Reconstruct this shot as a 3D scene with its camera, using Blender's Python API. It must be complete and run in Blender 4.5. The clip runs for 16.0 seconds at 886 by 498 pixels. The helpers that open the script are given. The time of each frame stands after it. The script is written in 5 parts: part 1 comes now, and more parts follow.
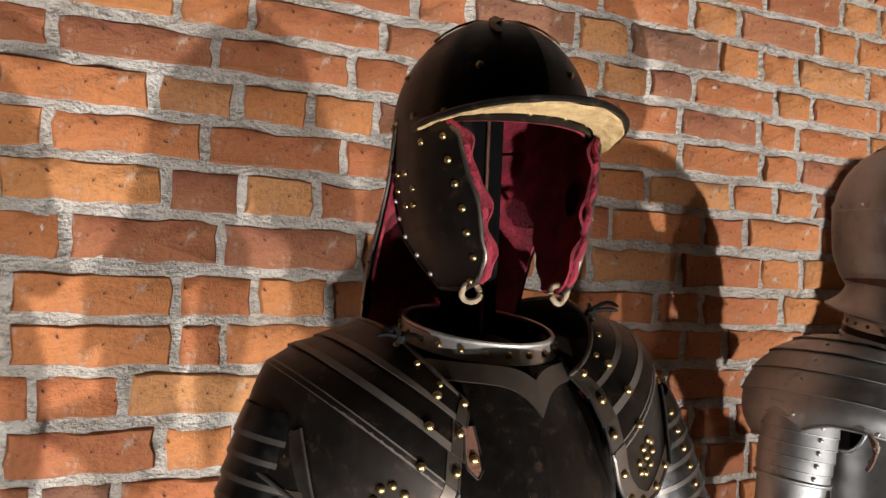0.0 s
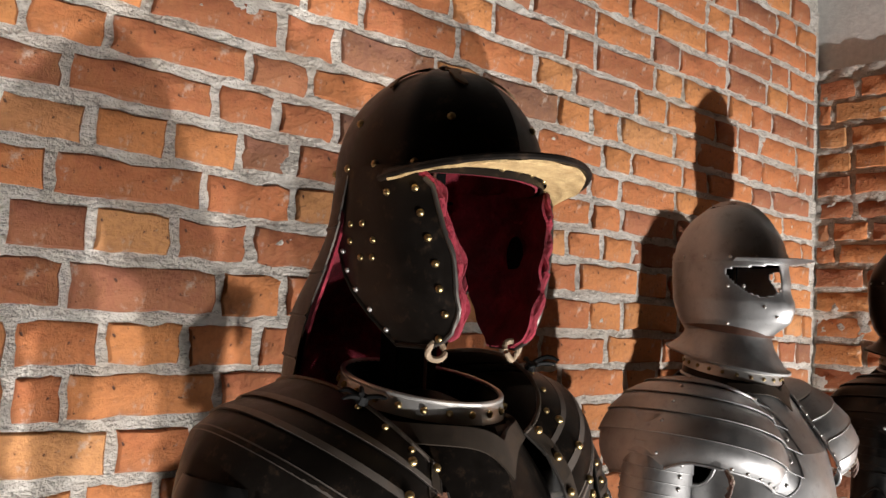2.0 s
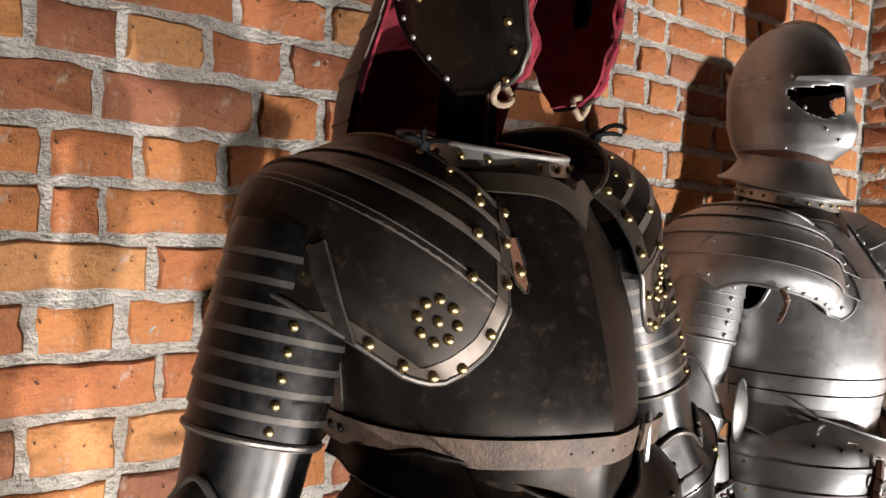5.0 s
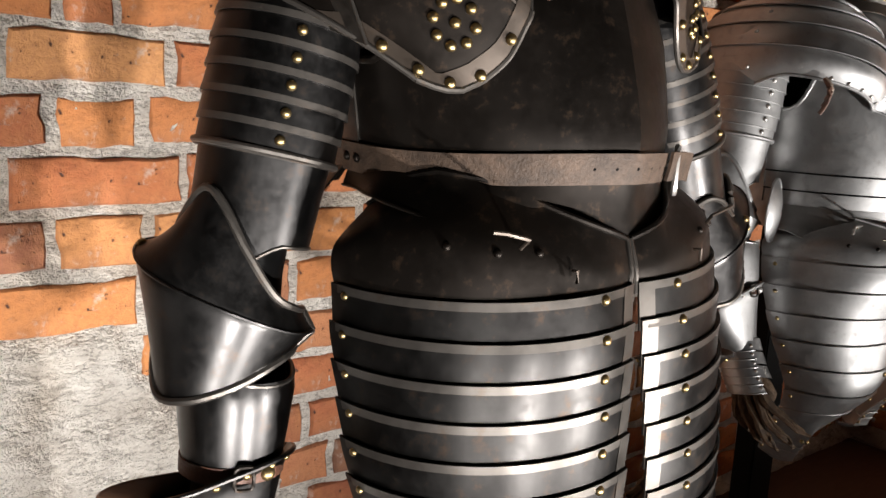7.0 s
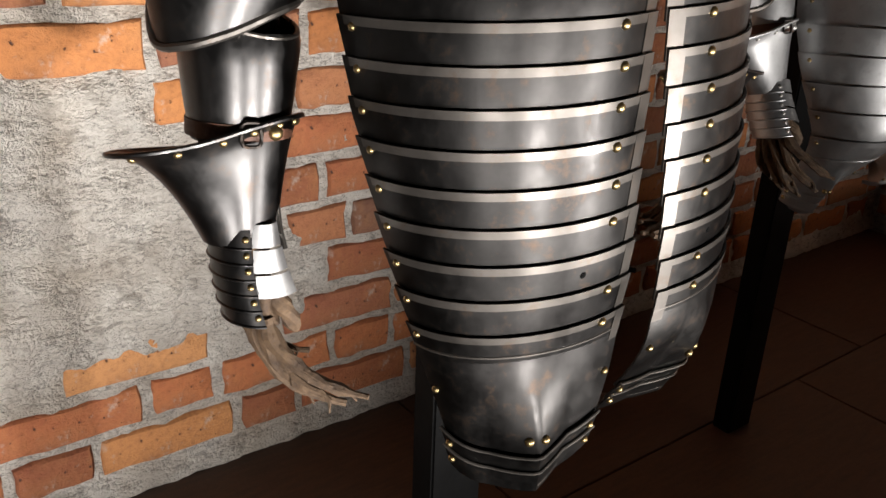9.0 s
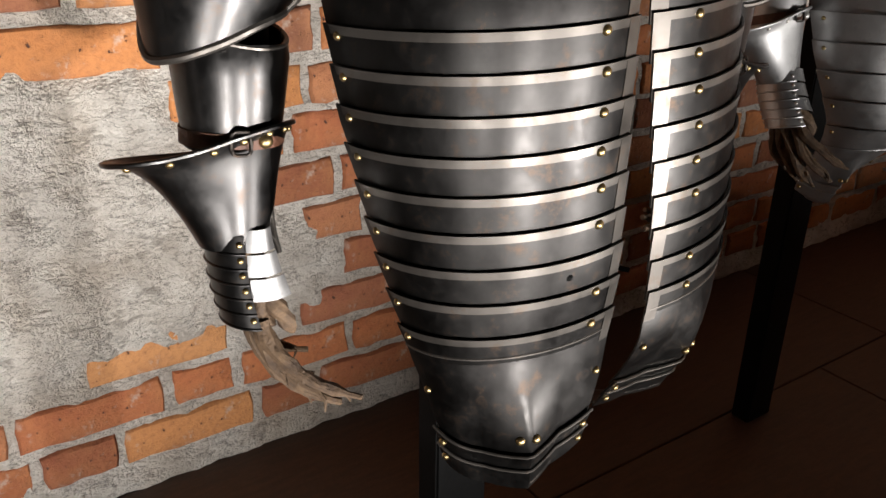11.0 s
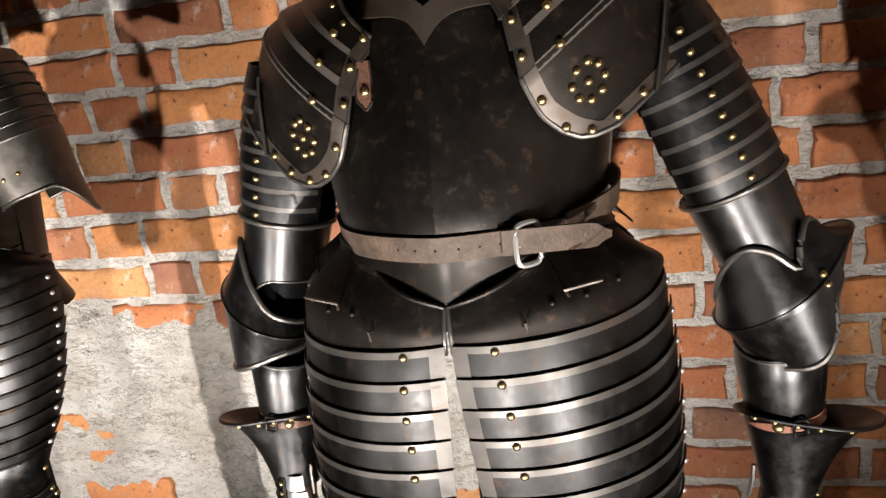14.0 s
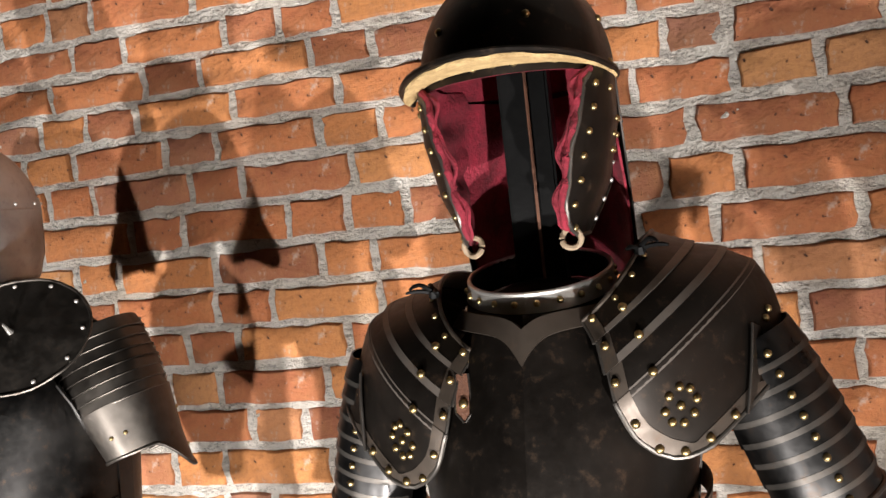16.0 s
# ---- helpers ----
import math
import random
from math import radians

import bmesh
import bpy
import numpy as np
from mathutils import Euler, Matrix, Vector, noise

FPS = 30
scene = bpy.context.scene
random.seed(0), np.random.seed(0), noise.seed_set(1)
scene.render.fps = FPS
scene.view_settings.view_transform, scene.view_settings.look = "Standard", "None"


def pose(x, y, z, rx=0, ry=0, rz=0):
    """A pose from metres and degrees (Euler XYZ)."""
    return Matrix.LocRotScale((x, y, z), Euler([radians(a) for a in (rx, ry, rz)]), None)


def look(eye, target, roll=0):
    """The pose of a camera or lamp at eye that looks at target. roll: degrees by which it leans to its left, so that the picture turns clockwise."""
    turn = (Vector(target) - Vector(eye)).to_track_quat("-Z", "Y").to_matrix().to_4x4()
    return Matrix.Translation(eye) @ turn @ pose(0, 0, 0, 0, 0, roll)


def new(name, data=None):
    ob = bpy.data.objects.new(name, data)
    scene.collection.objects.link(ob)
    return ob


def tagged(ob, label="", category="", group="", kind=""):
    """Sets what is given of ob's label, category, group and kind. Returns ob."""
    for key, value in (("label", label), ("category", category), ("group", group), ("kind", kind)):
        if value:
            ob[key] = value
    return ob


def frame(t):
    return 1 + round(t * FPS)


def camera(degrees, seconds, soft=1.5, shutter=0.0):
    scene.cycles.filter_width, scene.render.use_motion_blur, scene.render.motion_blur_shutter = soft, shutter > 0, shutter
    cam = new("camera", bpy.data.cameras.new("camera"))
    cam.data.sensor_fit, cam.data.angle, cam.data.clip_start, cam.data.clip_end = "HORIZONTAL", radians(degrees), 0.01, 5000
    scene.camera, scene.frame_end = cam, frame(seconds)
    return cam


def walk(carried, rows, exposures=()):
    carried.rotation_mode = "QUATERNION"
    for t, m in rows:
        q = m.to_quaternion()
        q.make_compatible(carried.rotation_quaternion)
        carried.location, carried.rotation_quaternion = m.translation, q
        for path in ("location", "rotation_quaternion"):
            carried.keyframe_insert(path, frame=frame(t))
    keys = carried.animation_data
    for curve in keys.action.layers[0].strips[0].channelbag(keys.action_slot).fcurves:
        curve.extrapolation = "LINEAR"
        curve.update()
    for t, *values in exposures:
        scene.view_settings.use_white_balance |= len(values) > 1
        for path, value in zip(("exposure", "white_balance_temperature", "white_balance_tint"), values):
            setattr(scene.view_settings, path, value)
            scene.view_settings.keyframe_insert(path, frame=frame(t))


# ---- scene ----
cam = camera(56.3, 16.0)
PATH = [
    (0, (0.093, -0.012, 1.513), (0.944, 1.797, 1.558), 2.6),
    (0.5, (-0.006, 0.06, 1.524), (1.087, 1.733, 1.613), 2.7),
    (1, (-0.036, 0.085, 1.533), (1.189, 1.661, 1.642), 2.8),
    (1.5, (-0.051, 0.105, 1.534), (1.229, 1.636, 1.67), 3.0),
    (2, (-0.052, 0.12, 1.529), (1.253, 1.629, 1.675), 3.0),
    (2.5, (-0.045, 0.131, 1.519), (1.27, 1.63, 1.661), 2.9),
    (3, (-0.042, 0.129, 1.509), (1.276, 1.628, 1.637), 2.6),
    (3.2, (-0.042, 0.132, 1.499), (1.274, 1.634, 1.619), 2.6),
    (5.3, (-0.037, 0.186, 1.367), (1.229, 1.727, 1.222), 3.3),
    (5.5, (-0.033, 0.183, 1.356), (1.227, 1.727, 1.181), 3.4),
    (6, (-0.031, 0.176, 1.322), (1.207, 1.729, 1.084), 3.2),
    (6.5, (-0.025, 0.176, 1.288), (1.194, 1.734, 0.993), 3.0),
    (7, (-0.014, 0.183, 1.247), (1.188, 1.732, 0.854), 2.8),
    (7.5, (-0.009, 0.187, 1.197), (1.175, 1.724, 0.711), 2.7),
    (8, (-0.008, 0.18, 1.148), (1.141, 1.696, 0.531), 2.6),
    (8.5, (-0.011, 0.168, 1.107), (1.101, 1.656, 0.366), 2.4),
    (10.8, (-0.01, 0.158, 1.1), (1.078, 1.617, 0.271), 1.8),
    (11, (0.018, 0.14, 1.125), (1.046, 1.644, 0.301), 0.8),
    (11.5, (0.125, 0.043, 1.173), (0.855, 1.717, 0.357), -3.1),
    (12, (0.268, -0.01, 1.193), (0.558, 1.807, 0.409), -8.0),
    (12.5, (0.403, 0.027, 1.196), (0.539, 1.861, 0.409), -10.0),
    (13, (0.6, -0.005, 1.219), (0.578, 1.824, 0.411), -6.3),
    (13.5, (0.713, -0.054, 1.287), (0.403, 1.761, 0.506), -5.8),
    (13.7, (0.715, -0.072, 1.344), (0.328, 1.761, 0.644), -6.7),
    (13.8, (0.719, -0.071, 1.37), (0.287, 1.768, 0.712), -7.2),
    (14, (0.718, -0.098, 1.406), (0.249, 1.763, 0.842), -7.1),
    (14.5, (0.714, -0.124, 1.456), (0.229, 1.77, 1.034), -5.7),
    (15, (0.72, -0.129, 1.49), (0.229, 1.787, 1.191), -5.2),
    (15.5, (0.725, -0.122, 1.52), (0.194, 1.797, 1.335), -5.7),
    (16, (0.711, -0.119, 1.544), (0.113, 1.786, 1.426), -6.4),
]
# the film's own exposure drifts a little
EXPOSURES = [(0, -0.35), (2, -0.25), (3, -0.25), (5.5, -0.2), (7, -0.4), (8.5, -0.6), (11.0, -0.65), (12.5, -0.65), (13.0, -0.8), (13.5, -0.4), (14.0, -0.3), (14.5, -0.05), (16, -0.1)]
walk(cam, [(t, look(eye, target, roll)) for t, eye, target, roll in PATH], EXPOSURES)

# light: low spotlights out in the hall, a faint bounce from the rest of the room
world = bpy.data.worlds.new("hall_air")
world.use_nodes = True
world.node_tree.nodes["Background"].inputs[0].default_value = (1.0, 0.86, 0.72, 1)
world.node_tree.nodes["Background"].inputs[1].default_value = 0.002
scene.world = world


def spot(name, eye, target, watts, cone, size, colour=(1.0, 0.84, 0.66)):
    data = bpy.data.lights.new(name, "SPOT")
    data.energy, data.spot_size, data.spot_blend = watts, radians(cone), 1.0
    data.shadow_soft_size, data.color = size, colour
    ob = new(name, data)
    ob.matrix_world = look(eye, target)
    return ob


LAMP = (1.0, 0.955, 0.925)
for eye_x, aim, watts, cone in ((-0.82, (-0.35, 1.4, 0.78), 560, 64), (0.30, (-0.1, 1.4, 1.9), 410, 70), (1.44, (-0.15, 1.4, 1.75), 400, 76), (2.58, (2.75, 1.3, 2.6), 820, 96)):
    spot("uplight_lamp", (eye_x, -1.0, 0.17), aim, watts, cone, 0.022, LAMP)

# ---------------------------------------------------------------- materials
def nodes_of(name, rough=0.5, metal=0.0):
    m = bpy.data.materials.new(name)
    m.use_nodes = True
    t = m.node_tree
    b = t.nodes["Principled BSDF"]
    b.inputs["Roughness"].default_value, b.inputs["Metallic"].default_value = rough, metal
    return m, t, b


def add(t, kind, **props):
    n = t.nodes.new(kind)
    for k, v in props.items():
        if k == "blend":
            n.blend_type = v
        elif k == "dtype":
            n.data_type = v
        elif k == "op":
            n.operation = v
    return n


def grain(t, scale, detail=4.0, rough=0.6, stretch=None):
    tc = add(t, "ShaderNodeTexCoord")
    n = add(t, "ShaderNodeTexNoise")
    n.inputs["Scale"].default_value, n.inputs["Detail"].default_value, n.inputs["Roughness"].default_value = scale, detail, rough
    if stretch:
        mp = add(t, "ShaderNodeMapping")
        mp.inputs["Scale"].default_value = stretch
        t.links.new(tc.outputs["Object"], mp.inputs["Vector"])
        t.links.new(mp.outputs["Vector"], n.inputs["Vector"])
    else:
        t.links.new(tc.outputs["Object"], n.inputs["Vector"])
    return n


def ramp(t, fac, *stops):
    r = add(t, "ShaderNodeValToRGB")
    e = r.color_ramp.elements
    while len(e) < len(stops):
        e.new(0.5)
    for el, (p, c) in zip(e, stops):
        el.position, el.color = p, (*c, 1) if len(c) == 3 else c
    t.links.new(fac, r.inputs["Fac"])
    return r.outputs["Color"]


def span(t, value, a, b, lo, hi):
    m = add(t, "ShaderNodeMapRange")
    for i, v in enumerate((a, b, lo, hi)):
        m.inputs[i + 1].default_value = v
    t.links.new(value, m.inputs[0])
    return m.outputs[0]


def mixed(t, fac, a, b, blend="MIX"):
    m = add(t, "ShaderNodeMix", dtype="RGBA", blend=blend)
    if isinstance(fac, float):
        m.inputs[0].default_value = fac
    else:
        t.links.new(fac, m.inputs[0])
    for i, c in ((6, a), (7, b)):
        if isinstance(c, tuple):
            m.inputs[i].default_value = (*c, 1)
        else:
            t.links.new(c, m.inputs[i])
    return m.outputs[2]


def bump(t, b, height, strength, distance):
    n = add(t, "ShaderNodeBump")
    n.inputs["Strength"].default_value, n.inputs["Distance"].default_value = strength, distance
    t.links.new(height, n.inputs["Height"])
    t.links.new(n.outputs["Normal"], b.inputs["Normal"])


def steel(name, dark, light, r0, r1, rust=(0.10, 0.06, 0.035), rust_amount=0.5):
    """Worn plate: cloudy tarnish, fine brush scratches, small pits of brown rust."""
    m, t, b = nodes_of(name, 0.3, 1.0)
    big, fine = grain(t, 9, 5, 0.65), grain(t, 55, 6, 0.7)
    scratch = grain(t, 120, 3, 0.6, (1, 1, 0.06))
    base = ramp(t, big.outputs["Fac"], (0.32, dark), (0.68, light))
    spots = ramp(t, fine.outputs["Fac"], (0.56, (0, 0, 0)), (0.72, (rust_amount,) * 3))
    base = mixed(t, spots, base, rust)
    t.links.new(base, b.inputs["Base Color"])
    rr = add(t, "ShaderNodeMath", op="ADD")
    t.links.new(span(t, big.outputs["Fac"], 0.3, 0.7, r0, r1), rr.inputs[0])
    t.links.new(span(t, fine.outputs["Fac"], 0.4, 0.8, -0.03, 0.14), rr.inputs[1])
    t.links.new(rr.outputs[0], b.inputs["Roughness"])
    h = add(t, "ShaderNodeMath", op="ADD")
    t.links.new(scratch.outputs["Fac"], h.inputs[0])
    t.links.new(fine.outputs["Fac"], h.inputs[1])
    bump(t, b, h.outputs[0], 0.12, 0.0006)
    return m


BLACK_STEEL = steel("blackened_steel", (0.010, 0.0080, 0.0064), (0.021, 0.0165, 0.0132), 0.36, 0.48)
# next two: lighter copies of the dark steel, reflected light put into the colour
ARM_STEEL = steel("dark_polished_steel_lit", (0.036, 0.0353, 0.0353), (0.070, 0.0680, 0.0665), 0.28, 0.39, rust_amount=0.35)
TASSET_STEEL = steel("worn_steel_lit", (0.018, 0.0172, 0.0168), (0.044, 0.0425, 0.041), 0.33, 0.45, rust_amount=0.4)
BAND_STEEL = steel("bare_band_steel", (0.070, 0.064, 0.057), (0.130, 0.118, 0.106), 0.32, 0.45, rust_amount=0.5)
EDGE_STEEL = steel("bright_edge_steel", (0.48, 0.465, 0.44), (0.64, 0.62, 0.59), 0.34, 0.44, rust_amount=0.2)
WHITE_STEEL = steel("bright_polished_steel", (0.34, 0.34, 0.34), (0.50, 0.50, 0.495), 0.42, 0.54, rust_amount=0.25)
GUARD_STEEL = steel("dull_grey_steel", (0.065, 0.058, 0.051), (0.12, 0.107, 0.094), 0.36, 0.48)
GORGET_STEEL = steel("brown_filed_steel", (0.052, 0.041, 0.032), (0.088, 0.070, 0.056), 0.36, 0.46)
BRASS = steel("aged_brass", (0.30, 0.215, 0.10), (0.46, 0.35, 0.17), 0.28, 0.4, rust=(0.2, 0.12, 0.05), rust_amount=0.3)

FILED_STEEL = steel("filed_brown_steel", (0.105, 0.090, 0.078), (0.165, 0.142, 0.124), 0.42, 0.55, rust_amount=0.35)

BRONZE = steel("brown_bronze", (0.11, 0.070, 0.034), (0.20, 0.13, 0.065), 0.42, 0.56)
for worn, share in ((BRONZE, 0.4), (EDGE_STEEL, 0.8), (FILED_STEEL, 0.45), (GORGET_STEEL, 0.6), (BLACK_STEEL, 0.75), (BAND_STEEL, 0.8)):
    worn.node_tree.nodes["Principled BSDF"].inputs["Metallic"].default_value = share


def cloth_like(name, dark, light, rough, scale, depth, sheen=0.0, stretch=None):
    m, t, b = nodes_of(name, rough)
    big, fine = grain(t, scale, 5, 0.65, stretch), grain(t, scale * 7, 4, 0.7)
    c = ramp(t, big.outputs["Fac"], (0.3, dark), (0.7, light))
    c = mixed(t, span(t, fine.outputs["Fac"], 0.35, 0.75, 0.0, 0.45), c, tuple(v * 0.55 for v in dark))
    t.links.new(c, b.inputs["Base Color"])
    b.inputs["Sheen Weight"].default_value = sheen
    h = add(t, "ShaderNodeMath", op="ADD")
    t.links.new(big.outputs["Fac"], h.inputs[0])
    t.links.new(fine.outputs["Fac"], h.inputs[1])
    bump(t, b, h.outputs[0], 0.6, depth)
    return m


VELVET = cloth_like("crimson_velvet", (0.085, 0.0035, 0.009), (0.29, 0.012, 0.033), 0.9, 30, 0.006)
CORK = cloth_like("pale_glued_lining", (0.34, 0.21, 0.085), (0.62, 0.45, 0.22), 0.8, 55, 0.003)
HIDE = cloth_like("pale_tie_hide", (0.17, 0.12, 0.075), (0.31, 0.23, 0.15), 0.7, 60, 0.001)
PALE_LEATHER = cloth_like("pale_strap_leather", (0.30, 0.23, 0.18), (0.46, 0.37, 0.30), 0.7, 40, 0.0015)
LEATHER = cloth_like("worn_tan_leather", (0.035, 0.022, 0.014), (0.12, 0.076, 0.050), 0.65, 40, 0.002)
DARK_LEATHER = cloth_like("dark_strap_leather", (0.07, 0.03, 0.018), (0.16, 0.07, 0.04), 0.55, 50, 0.0015)
RED_LEATHER = cloth_like("reddish_strap_leather", (0.24, 0.09, 0.05), (0.36, 0.16, 0.09), 0.55, 60, 0.0015)
GLOVE = cloth_like("brown_glove_leather", (0.040, 0.022, 0.012), (0.17, 0.105, 0.055), 0.7, 60, 0.003)
STAND_BLACK = cloth_like("black_painted_wood_and_shade", (0.003, 0.003, 0.003), (0.006, 0.006, 0.006), 0.5, 12, 0.0008)
STAND_BLACK.node_tree.nodes["Principled BSDF"].inputs["Specular IOR Level"].default_value = 0.06
FLOOR_BOARD = cloth_like("brown_stained_board", (0.045, 0.022, 0.011), (0.085, 0.042, 0.020), 0.55, 14, 0.001, 0.0, (1, 5, 1))
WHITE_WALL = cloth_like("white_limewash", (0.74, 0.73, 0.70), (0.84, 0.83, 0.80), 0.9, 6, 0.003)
# dark base colour stands for the unlit hall, so the steel reflects little
UNLIT_HALL = cloth_like("unlit_hall_plaster", (0.06, 0.05, 0.042), (0.10, 0.085, 0.07), 0.9, 6, 0.003)


def brick_material():
    m, t, b = nodes_of("old_red_brick", 0.88)
    info = add(t, "ShaderNodeObjectInfo")
    tone = ramp(t, info.outputs["Random"], (0.0, (0.21, 0.065, 0.035)), (0.12, (0.32, 0.10, 0.045)), (0.3, (0.40, 0.125, 0.050)), (0.5, (0.46, 0.155, 0.055)),
                (0.75, (0.50, 0.20, 0.065)), (0.86, (0.54, 0.26, 0.105)), (0.93, (0.30, 0.10, 0.055)), (1.0, (0.15, 0.075, 0.055)))
    big, fine, pits = grain(t, 12, 5, 0.65), grain(t, 90, 5, 0.7), grain(t, 95, 2, 0.5)
    c = mixed(t, span(t, big.outputs["Fac"], 0.35, 0.75, 0.0, 0.45), tone, (0.56, 0.27, 0.10))
    burnt = grain(t, 5.5, 3, 0.6)
    c = mixed(t, span(t, burnt.outputs["Fac"], 0.52, 0.70, 0.0, 0.5), c, (0.20, 0.08, 0.05))
    c = mixed(t, span(t, fine.outputs["Fac"], 0.45, 0.8, 0.0, 0.5), c, (0.17, 0.055, 0.03))
    hole = span(t, pits.outputs["Fac"], 0.69, 0.76, 0.0, 1.0)
    c = mixed(t, hole, c, (0.10, 0.045, 0.03))
    lime = grain(t, 21, 6, 0.75)
    c = mixed(t, span(t, lime.outputs["Fac"], 0.58, 0.70, 0.0, 0.55), c, (0.52, 0.45, 0.38))
    t.links.new(c, b.inputs["Base Color"])
    h = add(t, "ShaderNodeMath", op="SUBTRACT")
    t.links.new(fine.outputs["Fac"], h.inputs[0])
    t.links.new(hole, h.inputs[1])
    h2 = add(t, "ShaderNodeMath", op="MULTIPLY_ADD")
    t.links.new(big.outputs["Fac"], h2.inputs[0])
    h2.inputs[1].default_value = 2.0
    t.links.new(h.outputs[0], h2.inputs[2])
    bump(t, b, h2.outputs[0], 0.9, 0.005)
    return m


def mortar_material():
    m, t, b = nodes_of("pale_lime_mortar", 0.93)
    big, fine, crumb = grain(t, 7, 5, 0.7), grain(t, 45, 6, 0.75), grain(t, 150, 3, 0.6)
    flake = grain(t, 16, 6, 0.7, (1, 1, 2.2))
    c = ramp(t, big.outputs["Fac"], (0.36, (0.62, 0.56, 0.49)), (0.62, (0.92, 0.87, 0.79)))
    c = mixed(t, span(t, fine.outputs["Fac"], 0.55, 0.72, 0.0, 0.32), c, (0.34, 0.29, 0.24))
    c = mixed(t, span(t, flake.outputs["Fac"], 0.58, 0.63, 0.0, 0.6), c, (0.30, 0.265, 0.225))
    crack = grain(t, 9, 7, 0.62, (1, 1, 2.6))
    near = add(t, "ShaderNodeMath", op="SUBTRACT")
    t.links.new(crack.outputs["Fac"], near.inputs[0])
    near.inputs[1].default_value = 0.5
    gap = add(t, "ShaderNodeMath", op="ABSOLUTE")
    t.links.new(near.outputs[0], gap.inputs[0])
    cracked = span(t, gap.outputs[0], 0.0, 0.012, 0.75, 0.0)
    c = mixed(t, cracked, c, (0.17, 0.14, 0.11))
    stain = grain(t, 2.6, 4, 0.6)
    c = mixed(t, span(t, stain.outputs["Fac"], 0.50, 0.72, 0.0, 0.55), c, (0.55, 0.43, 0.30))
    t.links.new(c, b.inputs["Base Color"])
    h = add(t, "ShaderNodeMath", op="ADD")
    t.links.new(fine.outputs["Fac"], h.inputs[0])
    t.links.new(crumb.outputs["Fac"], h.inputs[1])
    h2 = add(t, "ShaderNodeMath", op="MULTIPLY_ADD")
    t.links.new(flake.outputs["Fac"], h2.inputs[0])
    h2.inputs[1].default_value = -3.2
    t.links.new(h.outputs[0], h2.inputs[2])
    bump(t, b, h2.outputs[0], 1.0, 0.016)
    return m


BRICK, MORTAR = brick_material(), mortar_material()

# ---------------------------------------------------------------- mesh tools
def solid(name, verts, faces, mat, parent=None, label="", smooth=True, angle=40):
    me = bpy.data.meshes.new(name)
    me.from_pydata([tuple(v) for v in verts], [], faces)
    me.materials.append(mat)
    bm = bmesh.new()
    bm.from_mesh(me)
    bmesh.ops.recalc_face_normals(bm, faces=bm.faces)
    bm.to_mesh(me)
    bm.free()
    if smooth:
        me.shade_smooth()
        me.set_sharp_from_angle(angle=radians(angle))
    ob = new(name, me)
    if parent:
        ob.parent = parent
    if label:
        ob["label"] = label
    return ob


def V(*a):
    return np.array(a, float)


def sheet(f, nu, nv, thick, flip=1.0):
    """A bent plate: the grid f(u, v), u and v from 0 to 1, with its thickness laid inwards."""
    us, vs = np.linspace(0, 1, nu), np.linspace(0, 1, nv)
    g = np.array([[f(u, v) for v in vs] for u in us])
    n = np.cross(np.gradient(g, axis=0), np.gradient(g, axis=1))
    n /= np.linalg.norm(n, axis=2, keepdims=True) + 1e-12
    inner = g - n * thick * flip
    verts = list(g.reshape(-1, 3)) + list(inner.reshape(-1, 3))
    k = nu * nv
    faces = []
    for i in range(nu - 1):
        for j in range(nv - 1):
            a, b, c, d = i * nv + j, (i + 1) * nv + j, (i + 1) * nv + j + 1, i * nv + j + 1
            faces += [(a, b, c, d), (k + d, k + c, k + b, k + a)]
    ring = [i * nv for i in range(nu)] + [(nu - 1) * nv + j for j in range(1, nv)]
    ring += [i * nv + nv - 1 for i in range(nu - 2, -1, -1)] + [j for j in range(nv - 2, 0, -1)]
    for a, b in zip(ring, ring[1:] + ring[:1]):
        faces.append((a, b, k + b, k + a))
    return verts, faces


def tube(points, radius, sides=8, closed=False, taper=None):
    pts = [np.array(p, float) for p in points]
    verts, faces, m = [], [], len(pts)
    up = V(0.13, 0.31, 0.94)
    for i, p in enumerate(pts):
        a = pts[(i - 1) % m] if closed or i else p
        b = pts[(i + 1) % m] if closed or i < m - 1 else p
        d = (b - a) / (np.linalg.norm(b - a) + 1e-12)
        s = np.cross(d, up)
        s /= np.linalg.norm(s) + 1e-12
        w = np.cross(s, d)
        r = radius if taper is None else radius * taper[i]
        verts += [p + r * (math.cos(2 * math.pi * k / sides) * s + math.sin(2 * math.pi * k / sides) * w) for k in range(sides)]
    for i in range(m if closed else m - 1):
        j = (i + 1) % m
        for k in range(sides):
            l = (k + 1) % sides
            faces.append((i * sides + k, i * sides + l, j * sides + l, j * sides + k))
    if not closed:
        faces += [tuple(range(sides - 1, -1, -1)), tuple((m - 1) * sides + k for k in range(sides))]
    return verts, faces


def block(c, s, turn=0.0, b=0.003):
    """A box with chamfered edges: centre, size, turn about z in degrees."""
    bm = bmesh.new()
    bmesh.ops.create_cube(bm, size=1, matrix=Matrix.Translation(c) @ pose(0, 0, 0, 0, 0, turn) @ Matrix.Diagonal((*s, 1)))
    bmesh.ops.bevel(bm, geom=bm.edges[:], offset=b, segments=2, affect="EDGES")
    bm.verts.index_update()
    out = [tuple(v.co) for v in bm.verts], [tuple(v.index for v in f.verts) for f in bm.faces]
    bm.free()
    return out


def thing(name, label, category, at=(0, 0, 0), group=""):
    ob = new(name)
    ob.location = at
    ob.empty_display_size = 0.05
    return tagged(ob, label, category, group)


RIVETS = {}


